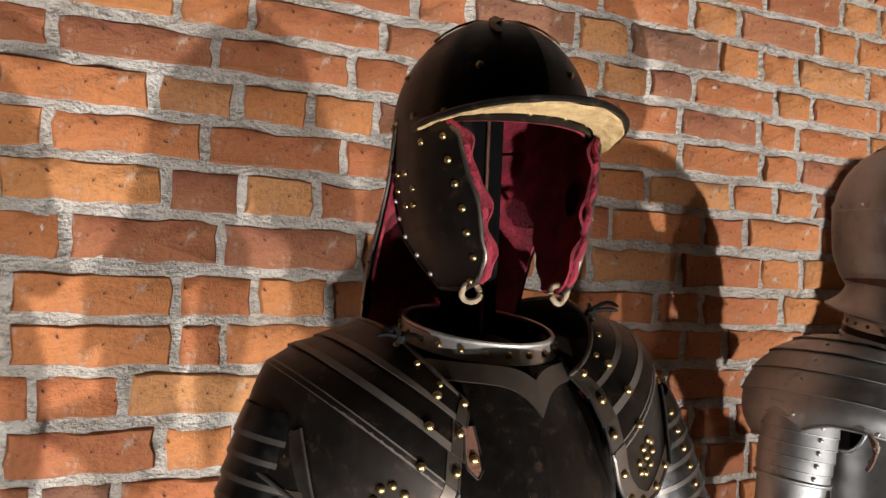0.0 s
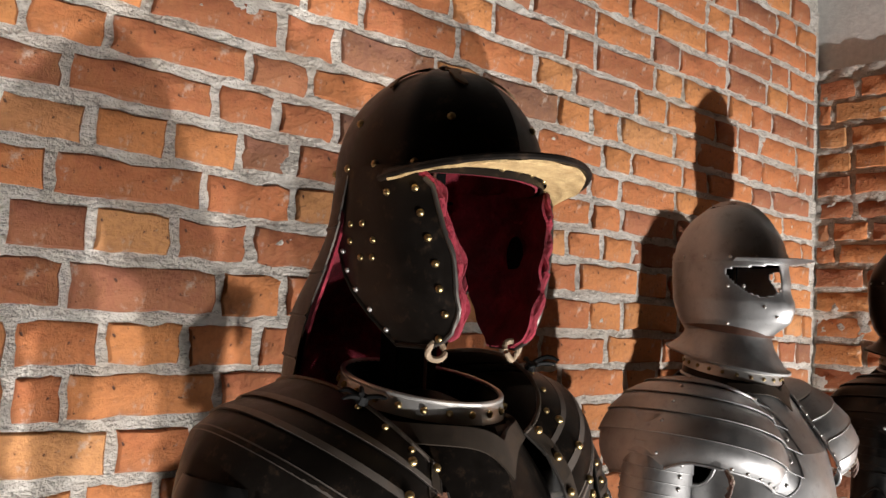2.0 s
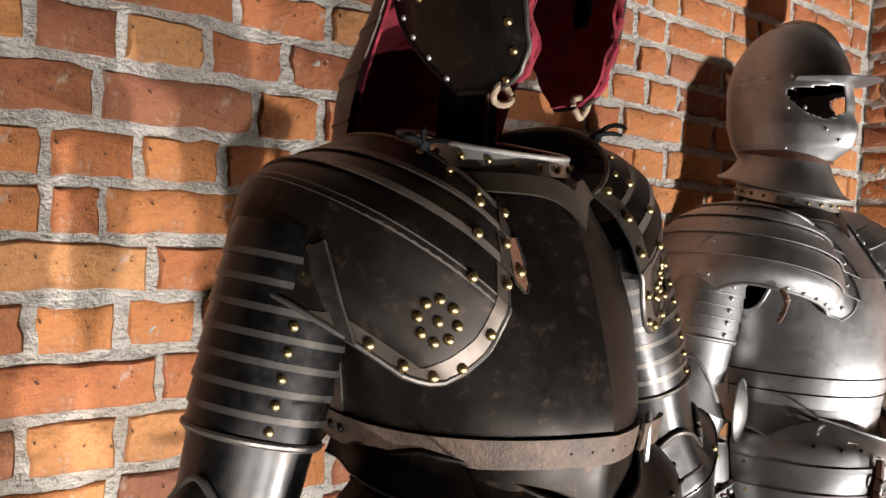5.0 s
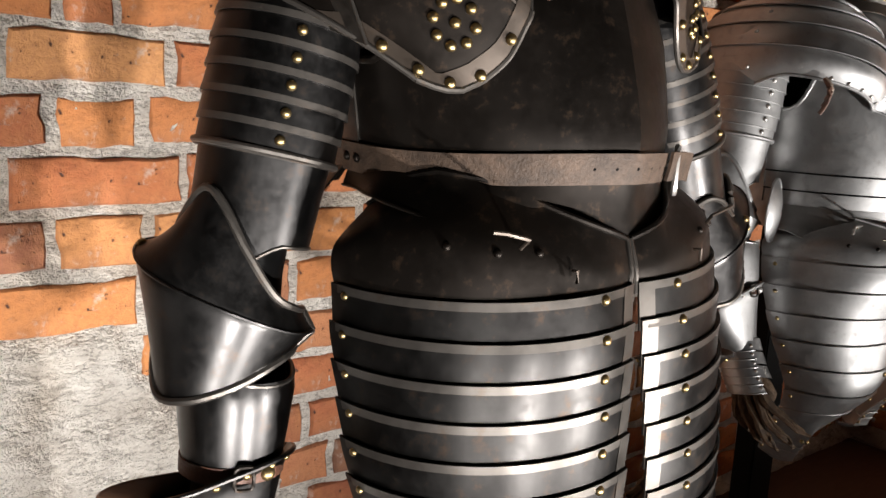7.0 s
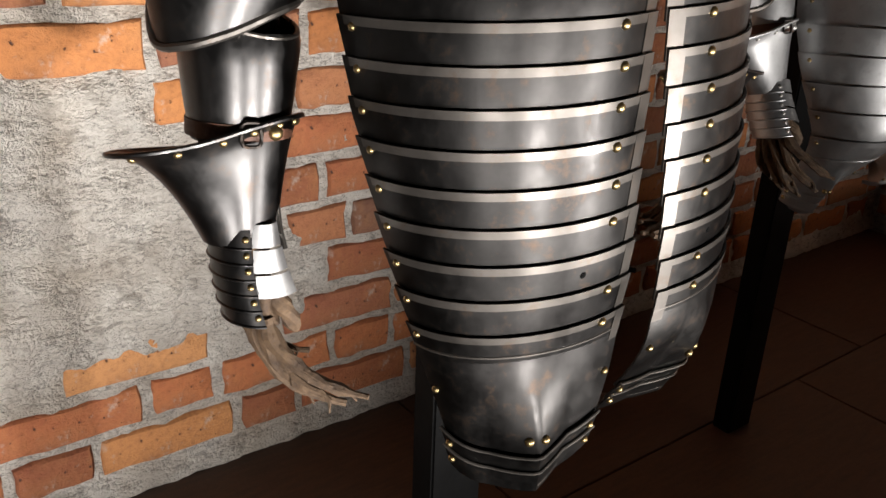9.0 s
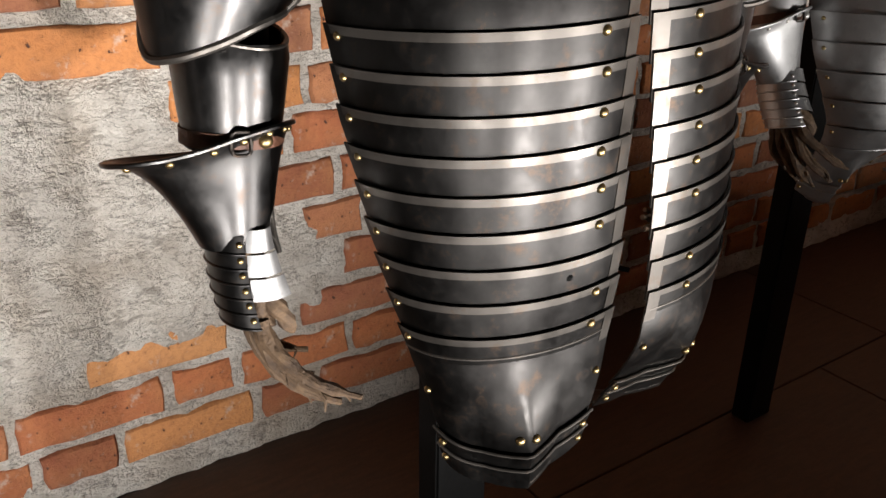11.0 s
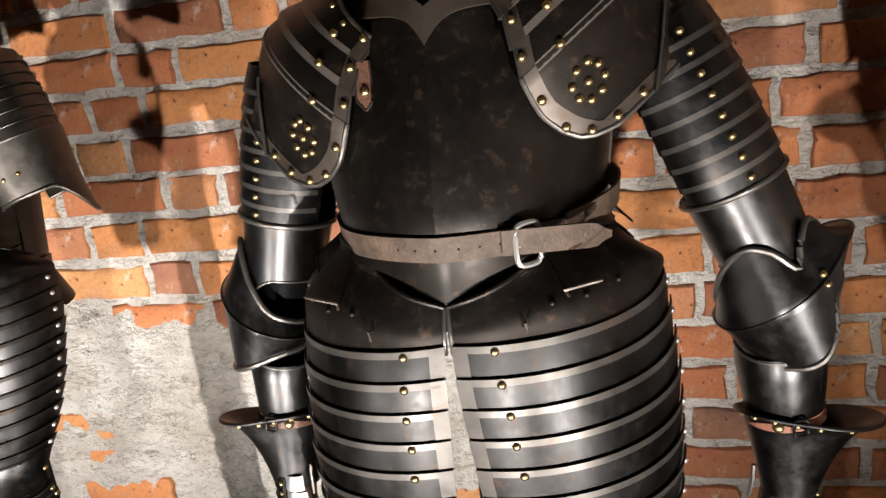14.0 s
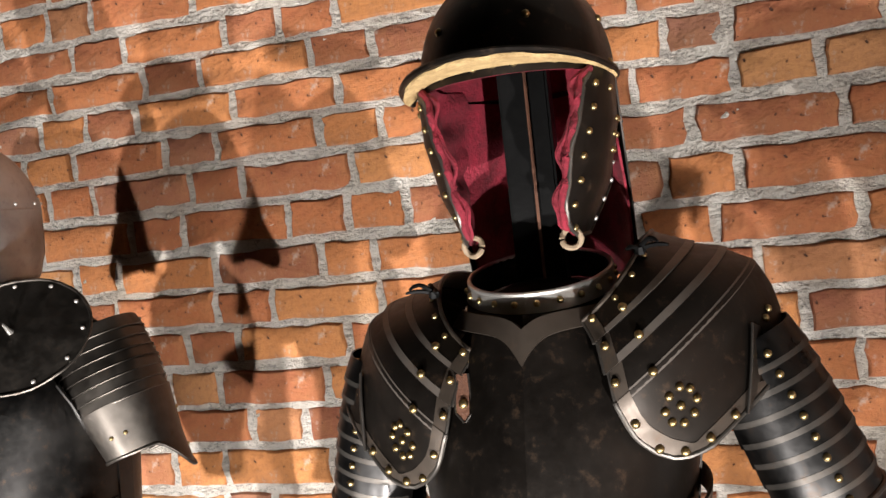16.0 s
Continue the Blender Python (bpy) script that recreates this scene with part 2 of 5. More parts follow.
def rivet(parent, place, normal, r=0.0045, mat=None, name="rivet"):
    """A domed stud set on a plate."""
    mat = mat or BRASS
    if mat.name not in RIVETS:
        verts, faces, k = [], [], 10
        for ring, (rad, h) in enumerate(((1.0, -0.25), (1.0, 0.05), (0.82, 0.42), (0.45, 0.68))):
            verts += [(rad * math.cos(2 * math.pi * i / k), rad * math.sin(2 * math.pi * i / k), h) for i in range(k)]
            if ring:
                for i in range(k):
                    j = (i + 1) % k
                    a = (ring - 1) * k
                    faces.append((a + i, a + j, a + k + j, a + k + i))
        verts.append((0, 0, 0.75))
        faces += [(3 * k + i, 3 * k + (i + 1) % k, 4 * k) for i in range(k)]
        faces.append(tuple(range(k - 1, -1, -1)))
        me = bpy.data.meshes.new("rivet")
        me.from_pydata(verts, [], faces)
        me.materials.append(mat)
        me.shade_smooth()
        RIVETS[mat.name] = me
    ob = new(name, RIVETS[mat.name])
    n = Vector(normal).normalized()
    ob.parent = parent
    ob.matrix_basis = Matrix.Translation(Vector(place)) @ n.to_track_quat("Z", "Y").to_matrix().to_4x4() @ Matrix.Diagonal((r, r, r, 1))
    return ob


def on(f, u, v, out=0.0, e=0.01):
    """Place and outward normal of the grid function f at (u, v)."""
    p = f(u, v)
    n = np.cross(f(min(u + e, 1), v) - f(max(u - e, 0), v), f(u, min(v + e, 1)) - f(u, max(v - e, 0)))
    n /= np.linalg.norm(n) + 1e-12
    return p + n * out, n


def smooth(a, b, x):
    x = min(max((x - a) / (b - a), 0.0), 1.0)
    return x * x * (3 - 2 * x)


def along(x, *pairs):
    """Straight runs between (x, y) pairs."""
    return float(np.interp(x, [p[0] for p in pairs], [p[1] for p in pairs]))



def flow(x, *pairs):
    """A rounded run through (x, y) pairs."""
    k = max(0, min(len(pairs) - 2, sum(p[0] <= x for p in pairs) - 1))
    (x0, y0), (x1, y1) = pairs[k], pairs[k + 1]
    a, b = pairs[max(k - 1, 0)], pairs[min(k + 2, len(pairs) - 1)]
    m0, m1 = (y1 - a[1]) / (x1 - a[0]), (b[1] - y0) / (b[0] - x0)
    w, t = x1 - x0, (x - x0) / (x1 - x0)
    return (2 * t ** 3 - 3 * t * t + 1) * y0 + (t ** 3 - 2 * t * t + t) * w * m0 + (3 * t * t - 2 * t ** 3) * y1 + (t ** 3 - t * t) * w * m1

# ---------------------------------------------------------------- the room
WALL_Y, END_X, TOP = 1.568, 3.06, 4.2
CX, CY = 0.53, 0.83


def slab(name, c, s, mat, label, category="wall"):
    v, f = block(c, s, 0, 0.004)
    return tagged(solid(name, v, f, mat, None, label, False), "", category, "", "structure")


wall_north = slab("wall_north", (0.0, WALL_Y + 0.215, TOP / 2 - 0.1), (8.0, 0.39, TOP + 0.2), MORTAR, "old brick wall with pale lime mortar joints")
wall_east = slab("wall_east", (END_X + 0.215, -1.6, 1.21), (0.4, 6.6, 2.62), MORTAR, "brick end wall below white plaster")
slab("wall_east_upper", (END_X + 0.235, -1.6, 3.36), (0.4, 6.6, 1.68), WHITE_WALL, "white limewashed upper wall above the brickwork")
# unseen walls and ceiling, added to close the room and keep reflections dark
slab("wall_west", (-4.2, -1.6, TOP / 2 - 0.1), (0.4, 6.72, TOP + 0.2), UNLIT_HALL, "unseen wall closing the far end of the hall, coloured dark as if unlit")
slab("wall_south", (-0.2, -5.1, TOP / 2 - 0.1), (7.6, 0.4, TOP + 0.2), UNLIT_HALL, "unseen wall facing the armours, coloured dark as if unlit")
slab("ceiling", (-0.2, -1.6, TOP + 0.1), (8.6, 7.4, 0.2), UNLIT_HALL, "unseen ceiling, its shade put into a dark colour", "ceiling")
floor = slab("floor", (-0.4, -1.6, -0.062), (7.2, 6.36, 0.1), FLOOR_BOARD, "brown stained board floor", "floor")


def floor_panels():
    """Thin boards laid on the floor, with open joints between them."""
    xs = [-3.98, -2.9, -1.74, -0.52, 0.60, 1.82, 3.03]
    ys = [-1.3, -0.08, 1.08, WALL_Y - 0.014]
    for j, (y0, y1) in enumerate(zip(ys, ys[1:])):
        for x0, x1 in zip(xs, xs[1:]):
            s = 0.31 * ((j + 1) % 2) * (1 if x1 < 3 else 0)
            a = x0 + (0.31 * ((j + 1) % 2) if x0 > -3.9 else 0)
            v, f = block(((a + x1 + s) / 2, (y0 + y1) / 2, -0.006), (x1 + s - a - 0.004, y1 - y0 - 0.004, 0.012), 0, 0.0015)
            solid("board", v, f, FLOOR_BOARD, floor, "", False)


floor_panels()

# ---------------------------------------------------------------- armour
def plate(name, f, nu, nv, thick, core, mat, parent, label=""):
    e = 0.02
    n = np.cross(f(0.5 + e, 0.5) - f(0.5 - e, 0.5), f(0.5, 0.5 + e) - f(0.5, 0.5 - e))
    flip = 1.0 if np.dot(n, f(0.5, 0.5) - np.array(core, float)) > 0 else -1.0
    v, fc = sheet(f, nu, nv, thick, flip)
    ob = solid(name, v, fc, mat, parent, label)
    ob["flip"] = flip
    return ob


def stud(parent, f, u, v, r=0.0045, mat=None, lift=0.0005, flip=None):
    r *= 0.88
    p, n = on(f, u, v)
    n = n * (parent["flip"] if flip is None else flip)
    return rivet(parent, p + n * lift, n, r, mat)


def lifted(f, flip, d):
    def g(u, v):
        p, n = on(f, u, v)
        return p + n * flip * d
    return g


def sub(f, u0, u1, v0, v1):
    return lambda u, v: f(u0 + (u1 - u0) * u, v0 + (v1 - v0) * v)


def holed(name, f, nu, nv, inside, thick, mat, parent, label=""):
    """A bent plate with openings, where inside(u, v) is true."""
    us, vs = np.linspace(0, 1, nu), np.linspace(0, 1, nv)
    verts = [tuple(f(u, v)) for u in us for v in vs]
    faces = []
    for i in range(nu - 1):
        for j in range(nv - 1):
            if not inside((us[i] + us[i + 1]) / 2, (vs[j] + vs[j + 1]) / 2):
                faces.append((i * nv + j, (i + 1) * nv + j, (i + 1) * nv + j + 1, i * nv + j + 1))
    ob = solid(name, verts, faces, mat, parent, label)
    bm = bmesh.new()
    bm.from_mesh(ob.data)
    bmesh.ops.delete(bm, geom=[v for v in bm.verts if not v.link_faces], context="VERTS")
    bm.to_mesh(ob.data)
    bm.free()
    ob.data.shade_smooth()
    m = ob.modifiers.new("thickness", "SOLIDIFY")
    m.thickness, m.offset = thick, 0
    return ob


def rim(name, f, path, r, mat, parent):
    """A rolled edge along a path of (u, v)."""
    v, fc = tube([f(*q) for q in path], r, 8)
    return solid(name, v, fc, mat, parent)


def edge_path(kind, n=24):
    t = np.linspace(0, 1, n)
    return {"v0": [(a, 0.0) for a in t], "v1": [(a, 1.0) for a in t], "u0": [(0.0, a) for a in t], "u1": [(1.0, a) for a in t]}[kind]


# torso sections: height, half width, depth to the front, depth to the back
def torso(style):
    fat = 0.045 if style == "bright" else 0.0

    def half(z):
        return along(z, (1.13, 0.158), (1.17, 0.150), (1.21, 0.155), (1.29, 0.166), (1.35, 0.150), (1.40, 0.105), (1.43, 0.080)) + 0.3 * fat

    def front(z):
        return flow(z, (1.09, 0.166), (1.12, 0.164), (1.165, 0.165), (1.19, 0.170), (1.22, 0.170), (1.30, 0.147), (1.365, 0.122), (1.40, 0.106), (1.43, 0.090)) + fat * smooth(1.42, 1.25, z) * (0.75 + 0.25 * smooth(1.165, 1.225, z))

    def back(z):
        return along(z, (1.13, 0.13), (1.17, 0.115), (1.3, 0.15), (1.40, 0.12), (1.43, 0.09))

    def skin(a, z, out=0.0):
        """a: degrees from the front, positive to +x."""
        s, c = math.sin(radians(a)), math.cos(radians(a))
        d = front(z) if c > 0 else back(z)
        keel = (0.032 if style == "dark" else 0.006) * max(0.0, 1 - abs(a) / 62.0)
        k = 0.93
        low = z if style == "dark" or z > 1.30 else 1.30 - (1.30 - z) * 1.85
        return V((half(z) + out) * math.copysign(abs(s) ** k, s), -(d + out) * math.copysign(abs(c) ** k, c) - keel, low)

    def face(x, z):
        """Depth of the breastplate's outside at a place, or None beside it."""
        h = half(z)
        if abs(x) >= h or z > 1.43:
            return None
        return -front(z) * (1 - (abs(x) / h) ** (2 / 0.88)) ** 0.44
    skin.face = face
    return skin


def cuirass(suit, style, steel_main, steel_band):
    skin = torso(style)
    core = (0, 0, 1.28)

    def breast_top(a):
        return 1.418 - 0.155 * smooth(30, 78, abs(a))

    def f(u, v):
        a = -96 + 192 * u
        z0 = 1.172
        return skin(a, z0 + (breast_top(a) - z0) * v)
    b = plate("breastplate", f, 65, 26, 0.003, core, steel_main, suit, "blackened breastplate with a central ridge" if style == "dark" else "bright swelling breastplate")
    b.data.set_sharp_from_angle(angle=radians(9))
    for part_of in (edge_path("v1", 60)[:13], edge_path("v1", 60)[47:]):
        rim("armhole_roll", f, part_of, 0.0035, steel_main, b)

    def g(u, v):
        a = 97 + 166 * u
        z0, z1 = 1.172, 1.43 - 0.16 * smooth(60, 20, min(abs(a - 97), abs(263 - a)))
        return skin(a, z0 + (z1 - z0) * v)
    plate("backplate", g, 40, 14, 0.003, core, steel_main, suit)
    for s in (-1, 1):
        side = plate("side_band", lambda u, v, s=s: skin(s * (86 + 10 * u), 1.175 + 0.10 * v, 0.002), 5, 8, 0.002, core, steel_band, suit)

    # waist plate, running down to a point in front
    def w(u, v):
        a = -92 + 184 * u
        low = 1.152 - 0.050 * max(0.0, 1 - abs(a) / 70.0)
        return skin(a, 1.174 + (low - 1.174) * v, 0.001 + 0.003 * v + 0.029 * v * smooth(15, 55, abs(a)) * smooth(88, 66, abs(a)))
    wp = plate("waist_plate", w, 61, 6, 0.0025, core, steel_main, suit)
    rim("waist_edge", w, edge_path("v1", 61), 0.0014, steel_main, wp)
    # flange turned out below the belt, at the back of the hips
    for s in (-1, 1):
        plate("hip_flange", lambda u, v, s=s: skin(s * (94 + 52 * u), 1.172 - 0.030 * v, 0.002 + 0.022 * v * (1 - 0.5 * u)), 14, 5, 0.002, core, steel_main, suit)
    if style == "bright":
        for z in (1.205, 1.188):
            rim("belly_seam", lambda u, v, z=z: skin(-92 + 184 * u, z, 0.0006), edge_path("v0", 60), 0.0013, STAND_BLACK, b)
    return skin, core


def belt(suit, skin, core):
    """Leather waist belt, buckled in front, its tongue loose to one side."""
    def f(u, v):
        a = -104 + 150 * u
        return skin(a, 1.168 + 0.026 * v - 0.004 * math.sin(u * 7), 0.0045)
    b = plate("belt", f, 50, 4, 0.003, core, LEATHER, suit, "worn brown leather belt with punched holes")
    for k in range(7):
        stud(b, f, 0.60 + 0.045 * k, 0.5, 0.0022, STAND_BLACK, -0.0012)
    for k in (0.12, 0.09):
        stud(b, f, k, 0.5, 0.005, BLACK_STEEL)

    def t(u, v):
        a = 20 + 34 * u
        w = 0.026 * (1 - 0.75 * smooth(0.8, 1.0, u))
        return skin(a, 1.184 + (v - 0.5) * w - 0.012 * u * u, 0.010 + 0.034 * u)
    tongue = plate("belt_tongue", t, 14, 4, 0.003, core, LEATHER, b)

    def far(u, v):
        return skin(46 + 60 * u, 1.170 + 0.026 * v + 0.014 * u, 0.006 + 0.010 * math.sin(u * 3.1))
    plate("belt_end", far, 16, 4, 0.003, core, LEATHER, b)
    p, n = on(f, 0.88, 0.5)
    n = n * b["flip"]
    c = p + n * 0.009
    side = np.cross(n, V(0, 0, 1))
    loop = [c + side * 0.014 * math.copysign(abs(math.cos(a)) ** 0.5, math.cos(a)) + V(0, 0, 0.021) * math.copysign(abs(math.sin(a)) ** 0.5, math.sin(a)) for a in np.linspace(0, 2 * math.pi, 20, endpoint=False)]
    v, fc = tube(loop, 0.0028, 6, True)
    solid("buckle", v, fc, EDGE_STEEL, b, "grey iron buckle")
    v, fc = tube([c - side * 0.014, c + side * 0.016], 0.002, 6)
    solid("buckle_pin", v, fc, EDGE_STEEL, b)


def tasset(suit, s, steel_main, steel_band, dark, apart=0.0, low=0.58, rise=1.0, wide=1.0):
    """A long thigh guard of overlapping lames, ending in a knee cop. s: -1 or 1."""
    if s < 0:
        xin = lambda z: along(z, (0.60, 0.030), (0.70, 0.016), (0.80, 0.008), (0.94, 0.007), (1.076, 0.004), (1.12, 0.002))
        xout = lambda z: along(z, (0.58, 0.122), (0.605, 0.134), (0.66, 0.151), (0.74, 0.170), (0.85, 0.187), (0.945, 0.199), (1.04, 0.200), (1.10, 0.193), (1.14, 0.180), (1.175, 0.160))
    else:
        xin = lambda z: along(z, (0.60, 0.024), (0.68, 0.032), (0.76, 0.036), (0.84, 0.030), (0.94, 0.019), (1.05, 0.006), (1.12, 0.002))
        xout = lambda z: along(z, (0.58, 0.168), (0.61, 0.177), (0.68, 0.188), (0.79, 0.206), (0.9, 0.218), (0.99, 0.218), (1.08, 0.208), (1.12, 0.192), (1.15, 0.178), (1.175, 0.160))
    front = lambda z: (0.040 * smooth(0.92, 1.10, z) if apart else 0.0) + along(z, (0.58, 0.218), (0.66, 0.230), (0.77, 0.230), (0.83, 0.231), (0.96, 0.226), (1.05, 0.221), (1.09, 0.213), (1.125, 0.201), (1.145, 0.193), (1.175, 0.179))

    def skin(a, z, out=0.0):
        th = radians(74 + 106 * a)
        c0 = math.cos(radians(74))
        inner = xin(z) + apart * smooth(1.10, 0.66, z)
        x = inner + (xout(z) + out + 0.25 * apart * smooth(1.10, 0.66, z) - inner) * (c0 - math.cos(th)) / (c0 + 1)
        back = along(z, (0.58, -0.185), (0.66, -0.172), (0.83, -0.112), (1.05, -0.055), (1.16, -0.04))
        y = back - (front(z) + back + out) * math.sin(th) ** 0.95
        if apart:
            x = 0.135 + (x - 0.135) * (1 - 0.45 * smooth(0.98, 0.62, z))
        y += (0.054 if s > 0 else 0.012) * smooth(0.735, 0.585, z) if not apart else 0.12 * smooth(0.84, 0.60, z)
        z = z + (0.018 if s > 0 else -0.013) * a
        return V(s * x * wide, y, low + rise * (z - 0.58))
    core = (s * 0.11, -0.02, 0.9)

    def top(u, v):
        up = along(u, (0, 1.126), (0.18, 1.142), (0.38, 1.160), (0.55, 1.172), (0.72, 1.176), (0.86, 1.168), (1, 1.140)) - (0.018 if s > 0 else -0.013) * u
        return skin(u, 1.080 + (up - 1.080) * v, 0.0005 + 0.0045 * smooth(0.1, 0.5, v) + 0.016 * smooth(0.25, 0.55, u) * v * (1 - v) - 0.019 * smooth(0.5, 1.0, v) * smooth(0.08, 0.40, u))
    t = plate("tasset_plate", top, 40, 14, 0.0025, core, dark, suit, "large blackened top plate of the thigh guard")
    rim("edge_roll", top, edge_path("v1", 30), 0.0028, dark, t)
    rim("front_roll", top, edge_path("u0", 10), 0.0026, steel_band, t)
    for u, v in ((0.36, 0.55), (0.48, 0.5), (0.62, 0.5)):
        stud(t, top, u, v, 0.004, BLACK_STEEL)
    p, n = on(top, 0.42, 0.55)
    n = n * t["flip"]
    hook = [p + n * 0.003, p + n * 0.012 + V(-s * 0.006, 0, 0.003), p + n * 0.013 + V(s * 0.018, 0, 0.009), p + n * 0.008 + V(s * 0.03, 0, 0.013)]
    v, fc = tube(hook, 0.0018, 6)
    solid("hook", v, fc, GORGET_STEEL, t, "small bare iron hook")
    p, n = on(top, 0.26, 0.42)
    n = n * t["flip"]
    v, fc = tube([p + n * 0.002, p + n * 0.009, p + n * 0.009 + V(0, 0, -0.010)], 0.0016, 6)
    solid("turning_pin", v, fc, GORGET_STEEL, t)

    steps = [1.090 - 0.0318 * i for i in range(11)] + [0.744] if not apart else [1.090 - 0.0577 * i for i in range(7)]
    for i, z1 in enumerate(steps[:-1]):
        z0 = steps[i + 1] - 0.010
        def f(u, v, z0=z0, z1=z1):
            return skin(u, z0 + (z1 - z0) * v, 0.0005 + 0.0045 * v)
        la = plate("lame", f, 26, 4, 0.002, core, steel_main, suit)
        h = lifted(sub(f, 0.02, 0.97, 0.83, 1.0), la["flip"], 0.0005)
        plate("edge_band", h, 26, 2, 0.0006, core, steel_band, la, "paler filed band along the lame's upper edge")
        h = lifted(sub(f, 0.0, 0.055, 0.0, 1.0), la["flip"], 0.0008)
        plate("front_band", h, 3, 3, 0.0006, core, BAND_STEEL if dark is BLACK_STEEL else steel_band, la)
        if i == 8:
            stud(la, f, 0.24, 0.6, 0.0045, STAND_BLACK, -0.0015)
        else:
            stud(la, f, (0.145 + 0.004 * i if s > 0 else 0.145 - 0.002 * i) + 0.003 * ((i * 7) % 3), 0.86, 0.0052)
        stud(la, f, 0.94, 0.80, 0.0042, BRASS if s < 0 else EDGE_STEEL)

    # knee cop: a deep plate with a low ridge, two narrow lames and a pointed end
    mid = 0.43

    def knee_skin(u, z, out):
        p = skin(u, z, out)
        p[1] -= 0.017 * max(0.0, 1 - abs(u - mid) / 0.22) * smooth(0.74, 0.66, z)
        return p
    levels = ((0.752, 0.664, 0.002), (0.670, 0.645, 0.006), (0.652, 0.628, 0.008))
    for i, (z1, z0, out) in enumerate(levels):
        def f(u, v, z0=z0, z1=z1, out=out):
            sag = 0.020 * (1 - ((u - mid) / 0.55) ** 2) * (1 if i else 1 - v)
            return knee_skin(u, z0 + (z1 - z0) * v - sag, out)
        la = plate("knee_cop" if i == 0 else "knee_lame", f, 34, 7 if i == 0 else 3, 0.0022, core, steel_main, suit)
        rim("edge_band", f, edge_path("v1", 30), 0.0016, steel_band, la)
        for u in (0.04, 0.95):
            stud(la, f, u, 0.55, 0.0045)
        if i == 0:
            for u in (mid - 0.03, mid + 0.05):
                stud(la, f, u, 0.22, 0.0052)

    def tip(u, v):
        low = 0.592 + 0.035 * abs((u - mid) / 0.57) ** 1.5
        z1 = 0.634 - 0.020 * (1 - ((u - mid) / 0.55) ** 2)
        p = knee_skin(u, z1 + (low - z1) * v, 0.006 - 0.030 * v * v)
        return p
    la = plate("knee_tip", tip, 34, 6, 0.0022, core, steel_main, suit)
    rim("edge_band", tip, edge_path("v0", 30), 0.0018, steel_band, la)


def gorget(suit, skin):
    core = (0, -0.01, 1.42)

    def ring(r0x, r0y, z0, r1x, r1y, z1, drop):
        def f(u, v):
            a = 2 * math.pi * u
            rx, ry = r0x + (r1x - r0x) * v, r0y + (r1y - r0y) * v
            z = z0 + (z1 - z0) * v - drop * (0.5 + 0.5 * math.cos(a))
            return V(rx * math.sin(a), -ry * math.cos(a) - 0.012, z)
        return f
    f = ring(0.088, 0.100, 1.430, 0.081, 0.094, 1.466, 0.030)
    c = plate("collar", f, 49, 5, 0.0025, core, BLACK_STEEL, suit)
    h = lifted(sub(f, 0, 1, 0.45, 1.0), c["flip"], 0.0012)
    b = plate("collar_band", h, 49, 3, 0.001, core, EDGE_STEEL, c, "bright steel collar band set with brass studs")
    for k in range(22):
        stud(b, h, (k + 0.5) / 22, 0.5, 0.0044, BRASS, 0.001)
    rim("collar_roll", f, edge_path("v1", 48), 0.0028, EDGE_STEEL, c)

    def low(u, v):
        a = -58 + 116 * u
        drop = 0.030 * math.exp(-abs(a) / 6.0) + 0.004
        z = 1.432 + (1.406 - drop - 1.432) * v
        q = skin(a, min(z, 1.43), 0.008)
        t = smooth(0.45, 0.0, v)
        ring_p = V(0.088 * math.sin(radians(a * 1.15)), -0.101 * math.cos(radians(a * 1.15)) - 0.012, z - 0.028 * (0.5 + 0.5 * math.cos(radians(a))))
        return q * (1 - t) + ring_p * t
    p = plate("gorget_plate", low, 61, 8, 0.0025, core, GORGET_STEEL, suit, "pointed brown steel plate below the collar")
    rim("collar_base", f, edge_path("v0", 48), 0.0036, EDGE_STEEL, c)


